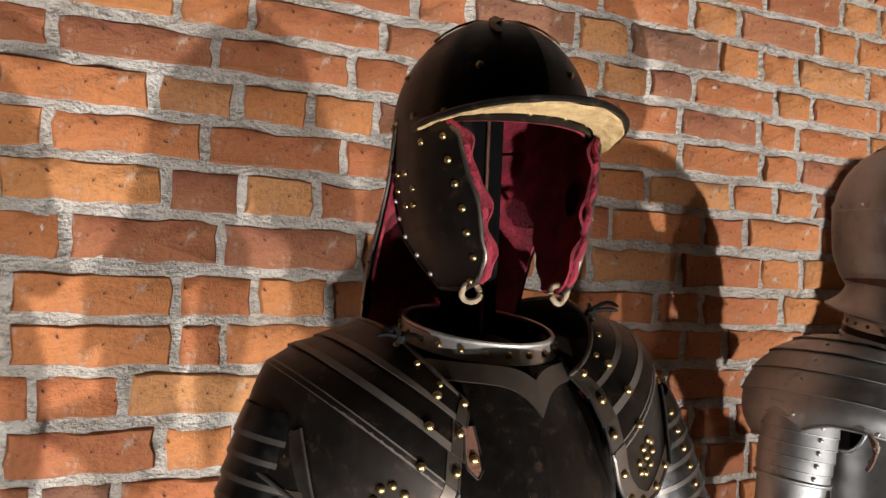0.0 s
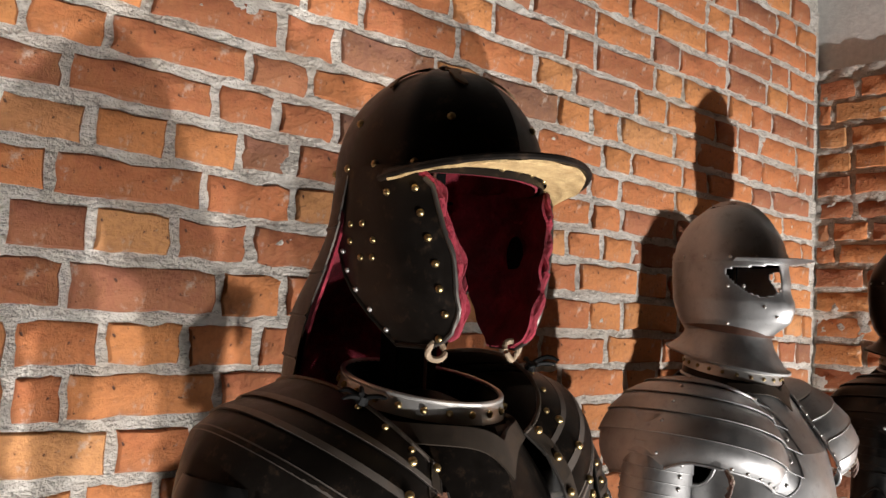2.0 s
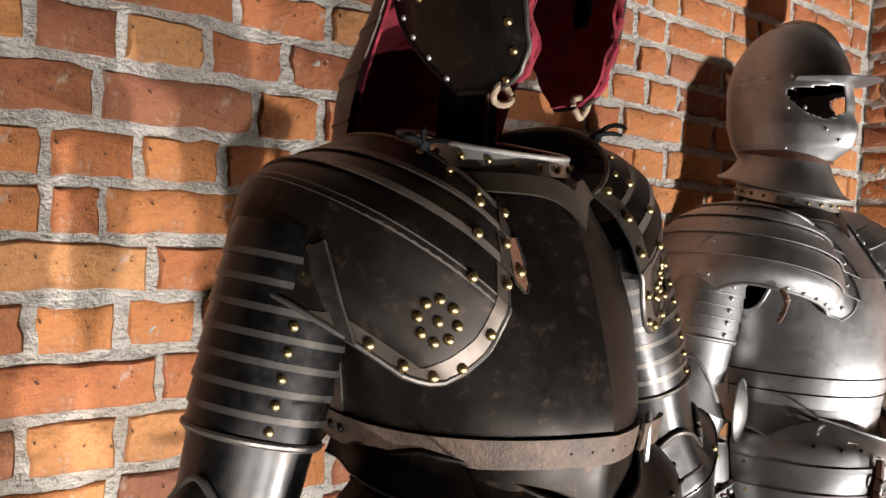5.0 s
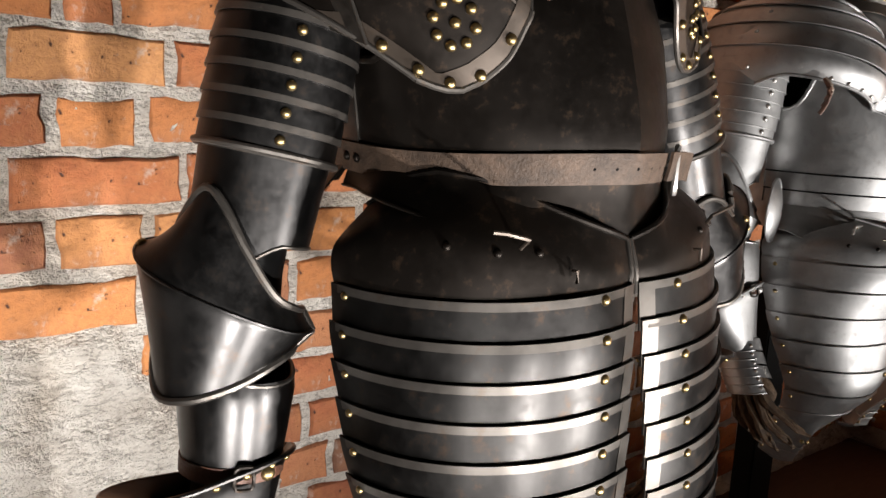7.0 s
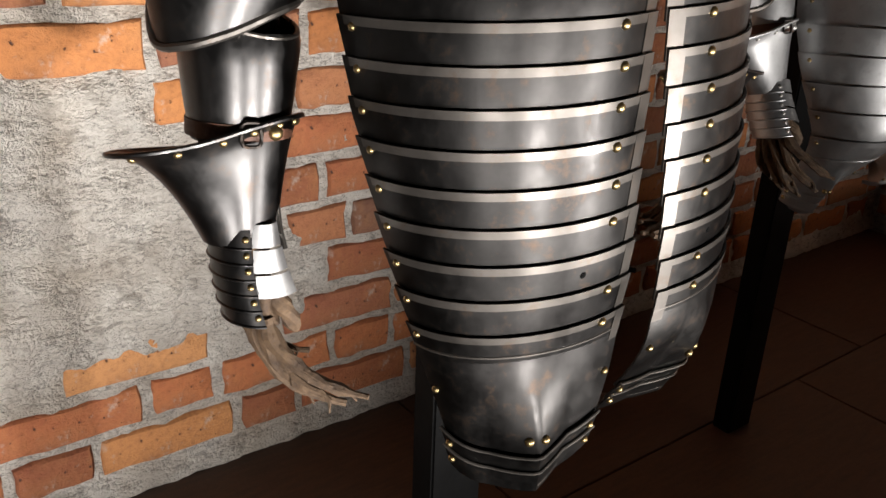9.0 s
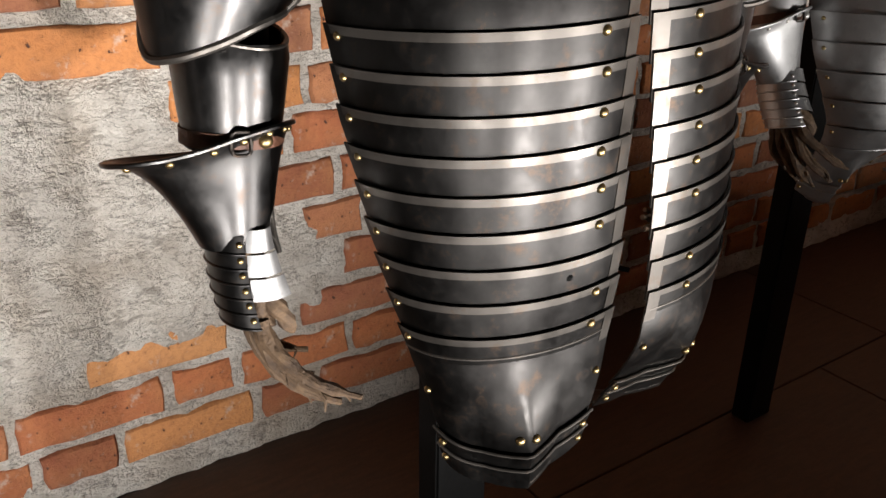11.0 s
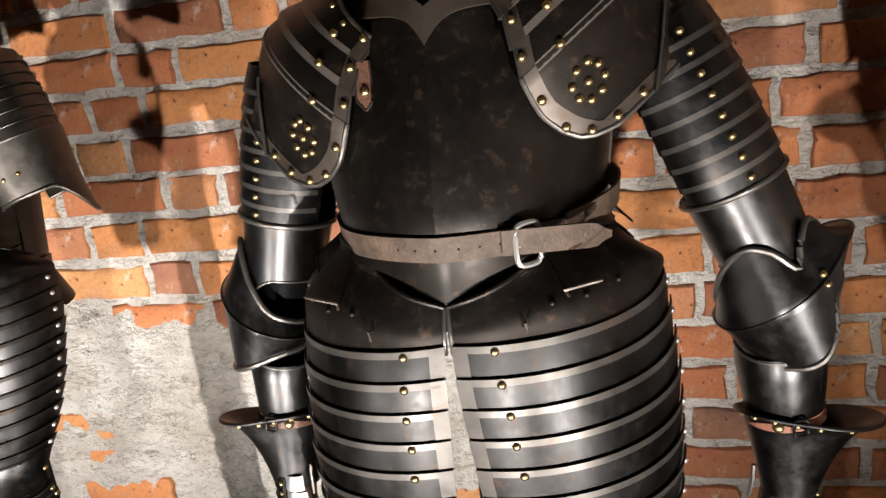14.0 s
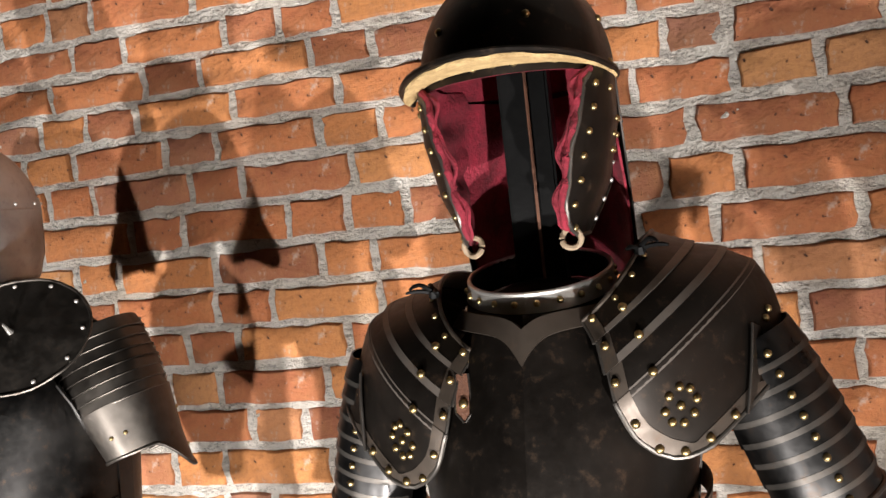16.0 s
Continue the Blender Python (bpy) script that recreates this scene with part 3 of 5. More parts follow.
def pauldron(suit, s, steel_main, steel_band, studs=BRASS):
    """Shoulder guard of the black armour: three hooped lames above a broad wing plate with a bevelled corner.
    h: height along an axis leaning in towards the neck; p: degrees round the hoop, 90 on the breast, 0 at the top of the shoulder."""
    levels = (0.905, 0.944, 0.978, 1.010, 1.038, 1.075)
    sizes = ((0.848, 0.856, 0.868, 0.885, 0.897, 0.898), (0.176, 0.175, 0.166, 0.138, 0.106, 0.086), (0.160, 0.173, 0.180, 0.172, 0.156, 0.130), (1.6, 1.6, 1.75, 1.9, 2.0, 2.0))

    def skin(h, p, out=0.0):
        q0, a, b, k = (float(np.interp(h, levels, row)) for row in sizes)
        q0 -= 0.2 * max(0.0, 0.905 - h)
        a *= 1.07 if s > 0 else 1.0
        cs, sn = math.cos(radians(p)), math.sin(radians(p))
        q = q0 + (a + out) * math.copysign(abs(cs) ** (2 / k), cs)
        return V(s * (0.79 * q - 0.61 * h), 0.028 - (b + out) * math.copysign(abs(sn) ** (2 / k), sn), 0.61 * q + 0.79 * h + (0.027 if s > 0 else 0.0))

    c = V(s * 0.11, 0.0, 1.28)
    back = -82

    def dot(parent, h, p, r, lift=0.006):
        n = np.cross(skin(h + 0.004, p) - skin(h - 0.004, p), skin(h, p + 2) - skin(h, p - 2))
        n /= np.linalg.norm(n)
        n = n if np.dot(n, skin(h, p) - c) > 0 else -n
        rivet(parent, skin(h, p) + n * lift, n, r * 0.92, studs)

    cuts = (1.076, 1.038, 1.010, 0.978)
    for i in range(3):
        h1, h0 = cuts[i], cuts[i + 1]

        def f(u, v, h0=h0, h1=h1, i=i):
            p = back + (94 - 1.5 * i - back) * u
            top = h1 + 0.004 if i else h1 - 0.018 * smooth(15, 90, p)
            return skin(top + (h0 - 0.003 - top) * v, p, 0.001 + 0.0035 * v)
        la = plate("shoulder_lame", f, 48, 5, 0.002, c, steel_main, suit)
        h = lifted(sub(f, 0.0, 0.955, 0.80, 1.0), la["flip"], 0.0004)
        plate("edge_band", h, 48, 2, 0.0006, c, FILED_STEEL, la, "pale worn band along the lame's edge")
        h = lifted(sub(f, 0.955, 1.0, 0.0, 1.0), la["flip"], 0.0010)
        plate("border", h, 4, 5, 0.0008, c, GORGET_STEEL, la)
        rim("lame_end", f, edge_path("u1", 8), 0.0019, steel_band, la)
        dot(la, h0 + 0.002, 73, 0.0052)
        dot(la, (h0 + h1) / 2 - 0.006 * (i == 0), 88, 0.0050, 0.0065)
        if i == 0:
            rim("neck_roll", f, edge_path("v0", 40), 0.0026, GORGET_STEEL, la)
            for p in (40, 56, 72):
                dot(la, 1.068 - 0.018 * smooth(15, 90, p), p, 0.0038, 0.003)

    def ends(h):
        return along(h, (0.885, 66), (0.888, 70), (0.893, 75), (0.902, 80), (0.918, 84.5), (0.936, 87.5), (0.958, 90), (0.985, 91))

    def foot(p):
        return along(p, (-90, 0.914), (26, 0.914), (33, 0.909), (45, 0.884), (52, 0.886), (66, 0.886), (95, 0.886))

    def big(u, v):
        h = 0.981 + (foot(back + (90 - back) * u) - 0.981) * v
        p = back + (ends(h) - back) * u
        return skin(h, p, 0.0045 + 0.001 * v - 0.012 * v * v * smooth(32, 5, p))
    la = plate("wing_plate", big, 90, 18, 0.0024, c, steel_main, suit, "broad shoulder plate with a rosette of brass studs")
    rim("wing_roll", big, edge_path("v1", 120)[88:], 0.0026, steel_band, la)
    rim("wing_edge", big, edge_path("u1", 24), 0.0028, steel_band, la)
    h = lifted(sub(big, 0.955, 1.0, 0.0, 0.96), la["flip"], 0.0010)
    plate("border", h, 4, 16, 0.0008, c, GORGET_STEEL, la)
    h = lifted(sub(big, 0.80, 0.955, 0.86, 0.985), la["flip"], 0.0008)
    plate("border", h, 16, 4, 0.0008, c, GORGET_STEEL, la)
    for hh, p in ((0.955, 86), (0.921, 83), (0.900, 76), (0.893, 67), (0.892, 57)):
        dot(la, hh, p, 0.0052, 0.007)
    for k in range(8):
        a = 2 * math.pi * (k + 0.5) / 8
        dot(la, 0.938 + 0.0160 * math.sin(a), 69 + 5.6 * math.cos(a), 0.0050)
    dot(la, 0.938, 69, 0.0050)
    for hh, p in ((0.938, 24), (0.934, 28)):
        dot(la, hh, p, 0.0048)

    # bevelled corner bent back from the wing towards the arm
    def flap(u, v):
        ridge = skin(0.942 - 0.058 * v, 36 + 18 * v, 0.0105)
        edge = skin(0.932 - 0.050 * v, 32.5 + 12 * v, 0.0065 - 0.004 * v)
        return ridge * (1 - u) + edge * u
    # lighter steel than the wing: the corner's reflected light is in its colour
    fl = plate("bevelled_flap", flap, 6, 14, 0.0018, c, GUARD_STEEL, la, "bevelled corner of the shoulder plate, its reflection put into a lighter steel")
    rim("flap_ridge", flap, edge_path("u0", 14), 0.0014, steel_band, fl)
    # black laces knotted beside the neck
    root = skin(1.070, 40, 0.006)
    for k, (dx, dy, dz) in enumerate(((0.030, -0.012, 0.004), (0.020, -0.026, 0.012), (-0.012, -0.024, 0.004), (0.012, 0.020, 0.008))):
        pts = [root + V(s * dx * t, dy * t, dz * math.sin(2.4 * t) + 0.003) for t in np.linspace(0, 1, 6)]
        solid("lace", *tube(pts, 0.0028, 6, False, [1.3, 1, 0.9, 0.9, 0.9, 0.5]), STAND_BLACK, suit, "black knotted lace")
    solid("lace_knot", *tube([root, root + V(0, -0.004, 0.007)], 0.007, 8, False, [1.0, 0.7]), STAND_BLACK, suit)
    if s < 0:
        def tab(u, v):
            wid = 0.010 * (1 - 0.92 * smooth(0.7, 1.0, v) ** 2) * (0.7 + 0.3 * v)
            return V(-0.070 + wid * (2 * u - 1) + 0.004 * v, -0.134 - 0.020 * v, 1.362 - 0.046 * v)
        tb = plate("leather_tab", tab, 7, 12, 0.002, c, DARK_LEATHER, suit, "pointed brown leather tab with a brass stud")
        stud(tb, tab, 0.5, 0.62, 0.006, studs, 0.001)
        rim("tab_edge", tab, edge_path("u1", 12), 0.0012, steel_band, tb)
        rim("tab_edge", tab, edge_path("u0", 12), 0.0012, steel_band, tb)


def plain_pauldron(suit, s, steel_main, studs):
    """Large smooth shoulder guard of the bright armour, its lames lapping downwards."""
    c, rad = V(s * 0.150, -0.012, 1.285), V(0.140, 0.178, 0.140)
    axis, e1, e2 = V(s * 0.34, 0, -0.94), V(s * 0.94, 0, 0.34), V(0, -1, 0)
    chest = torso("bright").face

    def skin(th, ph, out=0.0):
        t, p = radians(th), radians(ph)
        q = c + (rad + out) * (-math.cos(t) * axis + math.sin(t) * (math.cos(p) * e1 + math.sin(p) * e2))
        y = chest(q[0], q[2])
        if y is not None and math.sin(p) > 0:
            q[1] = min(q[1], y - 0.006 - out)
        return q
    lo, hi = -75, 128
    cuts = (18, 36, 53, 70, 87, 105)
    for i in range(len(cuts) - 1):
        def f(u, v, i=i):
            last = i == len(cuts) - 2
            end = cuts[i + 1] + 1.5 + (16 * smooth(0.55, 0.35, u) if last else 0)
            wave = 2.5 * math.sin(u * 6.0) * v
            return skin(cuts[i] + (end - cuts[i]) * v + wave, lo + (hi - 6 * (i > 2) - lo) * u, 0.0015 + 0.004 * v - (0.014 * v * v if last else 0.0))
        la = plate("shoulder_lame", f, 48, 6, 0.002, c, steel_main, suit)
        rim("edge_roll", f, edge_path("v1", 48), 0.0013 if i < 4 else 0.0028, steel_main, la)
        rim("lame_end", f, edge_path("u1", 8), 0.0022, steel_main, la)
        for u in (0.42, 0.96):
            stud(la, f, u, 0.55, 0.0042, studs)
        if i == 4:
            for u in (0.66, 0.72, 0.78, 0.84, 0.90):
                stud(la, f, u, 0.88, 0.0038, studs)
    p = skin(104, 50, 0.004)
    for k in range(3):
        pts = [p + V(s * 0.006 * (k - 1) * t, -0.012 * math.sin(3 * t), -0.055 * t * (0.6 + 0.2 * k)) for t in np.linspace(0, 1, 7)]
        solid("lace", *tube(pts, 0.0035, 6), DARK_LEATHER if k else PALE_LEATHER, suit, "knotted leather lace under the shoulder")


def frame_on(a, b, out):
    """Axes of a limb from a to b: along it, outwards (towards `out`), and across to the front."""
    d = (b - a) / np.linalg.norm(b - a)
    o = out - d * np.dot(out, d)
    o /= np.linalg.norm(o)
    w = np.cross(d, o)
    if w[1] > 0:
        w = -w
    return d, o, w


def arm(suit, s, shoulder, elbow, wrist, steel_main, steel_band, studs=BRASS, bands=True):
    shoulder, elbow, wrist = V(*shoulder), V(*elbow), V(*wrist)
    out = V(s, 0, 0)
    d, o, w = frame_on(shoulder, elbow, out)
    L = np.linalg.norm(elbow - shoulder)

    def skin(t, ph, extra=0.0):
        r = along(t / L, (-0.1, 0.052), (0, 0.055), (0.16, 0.057), (0.3, 0.058), (0.5, 0.057), (0.7, 0.053), (1.0, 0.049)) + extra
        p = radians(ph)
        return shoulder + d * t + r * (math.cos(p) * o + 1.06 * math.sin(p) * w)
    core = shoulder + d * L * 0.5
    n = 8
    t0, t1 = -0.02 * L, 0.63 * L
    step = (t1 - t0) / n
    for i in range(n):
        def f(u, v, i=i):
            a = t0 + step * i - 0.006 + (step + 0.010) * v
            return skin(a, -150 + 300 * u, 0.001 + 0.003 * v)
        la = plate("arm_lame", f, 34, 4, 0.0018, core, steel_main, suit)
        if bands:
            h = lifted(sub(f, 0.02, 0.98, 0.82, 1.0), la["flip"], 0.0004)
            plate("edge_band", h, 34, 2, 0.0006, core, steel_band, la, "paler band along the lame's edge")
        else:
            rim("edge_roll", f, edge_path("v1", 30), 0.001, steel_main, la)
        stud(la, f, 0.74, 0.55, 0.005, studs)
        stud(la, f, 0.30, 0.55, 0.004, studs)

    def cannon(u, v):
        a = 0.61 * L + (0.40 * L) * v
        ph = -178 + 356 * u
        cut = 0.030 * smooth(40, 100, ph if ph > 0 else -ph) * v
        return skin(a - cut, ph, 0.0005)
    ca = plate("upper_cannon", cannon, 44, 6, 0.002, core, steel_main, suit)
    rim("turner_ring", lambda u, v: skin(0.63 * L, -178 + 356 * u, 0.004), edge_path("v0", 40), 0.0032, steel_band if bands else steel_main, ca)
    rim("cannon_roll", cannon, edge_path("v1", 40), 0.0016, steel_band, ca)

    mid_arm = [shoulder + d * 0.05, shoulder + d * L * 0.6, elbow, elbow + (wrist - elbow) * 0.5, wrist + (wrist - elbow) * 0.1]
    solid("padding", *tube(mid_arm, 0.034, 10), STAND_BLACK, suit, "black padding inside the sleeve")

    # elbow cop: two leaves meeting in a ridge, wrapped round the outside of the joint
    d2, o2, w2 = frame_on(elbow, wrist, out)
    if s < 0:
        top = ((-70, 0.0), (-40, 0.006), (-5, 0.030), (20, 0.056), (40, 0.046), (65, 0.014), (95, -0.018), (125, -0.028), (146, -0.030))
        low = ((-70, -0.03), (-42, -0.050), (-15, -0.085), (10, -0.114), (40, -0.112), (70, -0.098), (110, -0.074), (146, -0.062))
        mid_ = ((-70, 0.006), (-30, 0.0), (10, -0.020), (60, -0.034), (110, -0.045), (146, -0.046))
        span_ = (-70, 146)
    else:
        top = ((-50, 0.0), (10, 0.020), (35, 0.040), (60, 0.022), (72, 0.002), (90, 0.030), (112, 0.042), (140, 0.030), (165, 0.002), (186, -0.022))
        low = ((-50, -0.02), (15, -0.036), (50, -0.050), (65, -0.078), (90, -0.100), (125, -0.100), (150, -0.086), (170, -0.066), (186, -0.045))
        mid_ = ((-50, 0.0), (15, 0.006), (70, -0.022), (110, -0.034), (150, -0.040), (186, -0.034))
        span_ = (-50, 186)

    def cop(u, v):
        ph = span_[0] + (span_[1] - span_[0]) * u
        hi_, lo_, m_ = flow(ph, *top), flow(ph, *low), flow(ph, *mid_)
        h = m_ + (hi_ - m_) * (v - 0.5) * 2 if v > 0.5 else lo_ + (m_ - lo_) * v * 2
        x = abs(v - 0.5) * 2
        r = 0.056 + 0.012 * (1 - x) + 0.018 * math.exp(-((ph - span_[0] - 55) / 38.0) ** 2) * (1 - x)
        r += 0.016 * smooth(115, 180, ph) if s > 0 else 0.0
        p = radians(ph)
        return elbow + V(0, 0, 0.006) - d * h + r * (math.cos(p) * o + 1.05 * math.sin(p) * w)
    co = plate("elbow_cop", cop, 60, 21, 0.0022, elbow, steel_main, suit, "winged elbow cop with a rolled edge")
    for kind in ("v0", "v1", "u0", "u1"):
        rim("cop_roll", cop, edge_path(kind, 50), 0.0036, steel_band, co)
    v, fc = tube([lifted(cop, co["flip"], 0.0002)(t, 0.5) for t in np.linspace(0, 1, 40)], 0.0014, 6)
    solid("cop_ridge", v, fc, steel_main, co)
    for k in (0.43, 0.57):
        stud(co, cop, 0.22 if s < 0 else 0.46, k, 0.005, studs)

    def vam(u, v):
        t = np.linalg.norm(wrist - elbow) * (0.42 + 0.56 * v)
        ph = radians(-178 + 356 * u)
        r = along(v, (0, 0.0475), (0.25, 0.050), (0.7, 0.045), (1, 0.040))
        c = 0.016 * smooth(0.1, 0.0, v) * math.cos(ph - radians(110))
        return elbow + d2 * (t + c) + r * (math.cos(ph) * o2 + 1.02 * math.sin(ph) * w2)
    mid = (elbow + wrist) / 2
    va = plate("forearm_guard", vam, 44, 9, 0.002, mid, steel_main, suit)
    rim("forearm_roll", vam, edge_path("v0", 40), 0.0022, steel_band, va)
    v, fc = tube([vam(0.33, t) for t in np.linspace(0.02, 0.98, 12)], 0.0012, 5)
    solid("seam", v, fc, steel_main, va)

    def strap(u, v):
        t = np.linalg.norm(wrist - elbow) * (0.885 + 0.075 * v)
        ph = radians(-178 + 356 * u)
        return elbow + d2 * t + 0.0445 * (math.cos(ph) * o2 + 1.02 * math.sin(ph) * w2)
    st = plate("wrist_strap", strap, 36, 3, 0.002, mid, DARK_LEATHER if s < 0 else RED_LEATHER, suit, "leather wrist strap with a small buckle")
    stud(st, strap, 0.80, 0.5, 0.0075, studs, 0.001)
    p, nn = on(strap, 0.72, 0.5)
    nn = nn * st["flip"]
    side = np.cross(nn, d2)
    q = p + nn * 0.004
    v, fc = tube([q + side * 0.008 * math.copysign(abs(math.cos(a)) ** 0.5, math.cos(a)) + d2 * 0.010 * math.copysign(abs(math.sin(a)) ** 0.5, math.sin(a)) for a in np.linspace(0, 6.283, 14, endpoint=False)], 0.0018, 6, True)
    solid("strap_buckle", v, fc, BLACK_STEEL, st)
    return d2, o2, w2


def gauntlet(at, s, wrist, d, o, w, steel_main, label, curl, inward, studs=BRASS, fist=False):
    """Flared cuff, plated back and a leather glove with loose fingers."""
    ga = thing("gauntlet", label, "gauntlet", at, "gauntlets")
    wrist = V(*wrist)

    def cuff(u, v):
        ph = radians(-178 + 356 * u)
        flare = max(0.0, math.cos(ph - radians(-8))) ** 3.0
        r0 = 0.053 + 0.054 * flare
        r1 = 0.032
        r = r0 + (r1 - r0) * v ** 0.50
        tilt = (0.013 * math.cos(ph) - 0.016 * math.sin(ph)) * (1 - v)
        return wrist + d * (-0.006 + 0.092 * v + tilt) + r * (math.cos(ph) * o + 0.95 * math.sin(ph) * w)
    c = plate("cuff", cuff, 48, 14, 0.002, wrist + d * 0.03, steel_main, ga, "flared blackened cuff edged with brass studs")
    rim("cuff_roll", cuff, edge_path("v0", 48), 0.0024, steel_main, c)
    for k in range(13):
        stud(c, cuff, (k + 0.5) / 13, 0.045, 0.0043, studs)

    bend = V(*inward)
    across, face = (o, w) if fist else (w, o)

    def back(t):
        """Centre line of the back plates, from the cuff to the knuckles."""
        return wrist + d * (0.070 + 0.085 * t) + bend * 0.018 * t * t
    for i in range(6):
        def f(u, v, i=i):
            ph = radians(-80 + 160 * u)
            c0 = back((i + v * 1.12) / 6.0)
            return c0 + (0.034 + 0.003 * v - 0.002 * abs(i - 2.5) * fist) * (math.cos(ph) * face * 0.75 + math.sin(ph) * across)
        la = plate("back_lame", f, 18, 3, 0.0018, back((i + 0.5) / 6), steel_main, ga)
        rim("edge_roll", f, edge_path("v1", 18), 0.0013, steel_main, la)
        for u in ((0.10,) if fist else (0.06, 0.94)):
            stud(la, f, u if np.dot(f(0.1, 0.5) - back(0.5), o) > 0 or not fist else 1 - u, 0.5, 0.0034, studs)

    def palm(u, v):
        ph = 2 * math.pi * u
        c0 = back(v * 1.08) - face * 0.004
        ragged = 1 + 0.07 * math.sin(5 * ph + 9 * v)
        return c0 + (0.026 + 0.004 * math.sin(v * 3.1)) * ragged * (0.62 * math.cos(ph) * face + 1.12 * math.sin(ph) * across) * (1 - 0.15 * v)
    plate("glove_palm", palm, 40, 12, 0.0022, back(0.5), GLOVE, ga, "brown leather glove under the plates")
    rng = random.Random(7 if s < 0 else 8)
    for j in range(5):
        off = (j - 2) / 2.0
        L = (0.085, 0.108, 0.120, 0.110, 0.085)[j]
        pts, fat = [], []
        for t in np.linspace(0, 1, 13):
            wob = 0.0022 * math.sin(9 * t + 2.3 * j)
            if fist:
                base = back(1.0) + d * (0.006 + 0.008 * off) + w * 0.024 * off
                pts.append(base + bend * (L * 1.05 * t - 0.014) + d * (0.022 * math.sin(2.2 * t) + wob) + w * 0.006 * math.sin(3 * t))
            else:
                base = back(0.98) + w * 0.024 * off
                pts.append(base + d * L * t * (1 - 0.30 * curl * t * t) + bend * (0.012 + curl * (0.090 + 0.016 * abs(off)) * t) * t + w * (0.034 * off * t + wob))
            fat.append(rng.uniform(0.78, 1.12) * (1.0 - 0.35 * t if t < 0.9 else 0.4))
        fg = solid("finger", *tube(pts, 0.0088, 7, False, fat), GLOVE, ga)
        # torn strips of hide hanging along the finger
        for k in range(2):
            a0 = 2 + 4 * k
            strip = [np.array(pts[a0 + n]) + V(rng.uniform(-0.003, 0.003), rng.uniform(-0.008, -0.003), 0) + bend * 0.006 for n in range(5)]
            strip.append(strip[-1] + V(rng.uniform(-0.008, 0.008), -0.004, -0.010))
            solid("torn_strip", *tube(strip, 0.0030, 5, False, [0.6, 1.2, 0.9, 1.1, 0.7, 0.3]), GLOVE, fg)
    pts = [back(0.55) + bend * (0.014 + 0.050 * t) + d * 0.055 * t + w * 0.016 * math.sin(3 * t) for t in np.linspace(0, 1, 9)]
    solid("thumb", *tube(pts, 0.0095, 8, False, [1, 0.9, 1.05, 0.85, 1, 0.8, 0.95, 0.7, 0.35]), GLOVE, ga)
    # three pale thumb plates in a row
    front = w if not fist else bend
    lean = bend - front * np.dot(bend, front)
    lean = lean / np.linalg.norm(lean) if np.linalg.norm(lean) > 0.05 else w
    for i in range(0 if fist else 3):
        def th(u, v, i=i):
            c0 = back(-0.05 + 0.27 * (i + 0.86 * v)) + front * (0.037 + 0.002 * v) + lean * (0.010 + 0.002 * i)
            wide = (0.011 + 0.0025 * (i + v)) * (0.4 if fist else 1.0)
            return c0 + lean * wide * (2 * u - 1) - front * 0.006 * (2 * u - 1) ** 2
        plate("thumb_lame", th, 8, 4, 0.0016, back(0.3), WHITE_STEEL, ga, "pale bare steel thumb plate")
    # pin of the cuff's closing strap
    p = wrist + d * 0.055 + bend * 0.045
    solid("strap_pin", *tube([p, p + d * 0.022 + bend * 0.004, p + d * 0.040 + bend * 0.010], 0.0028, 7), BAND_STEEL, ga, "small iron strap pin")
    return ga


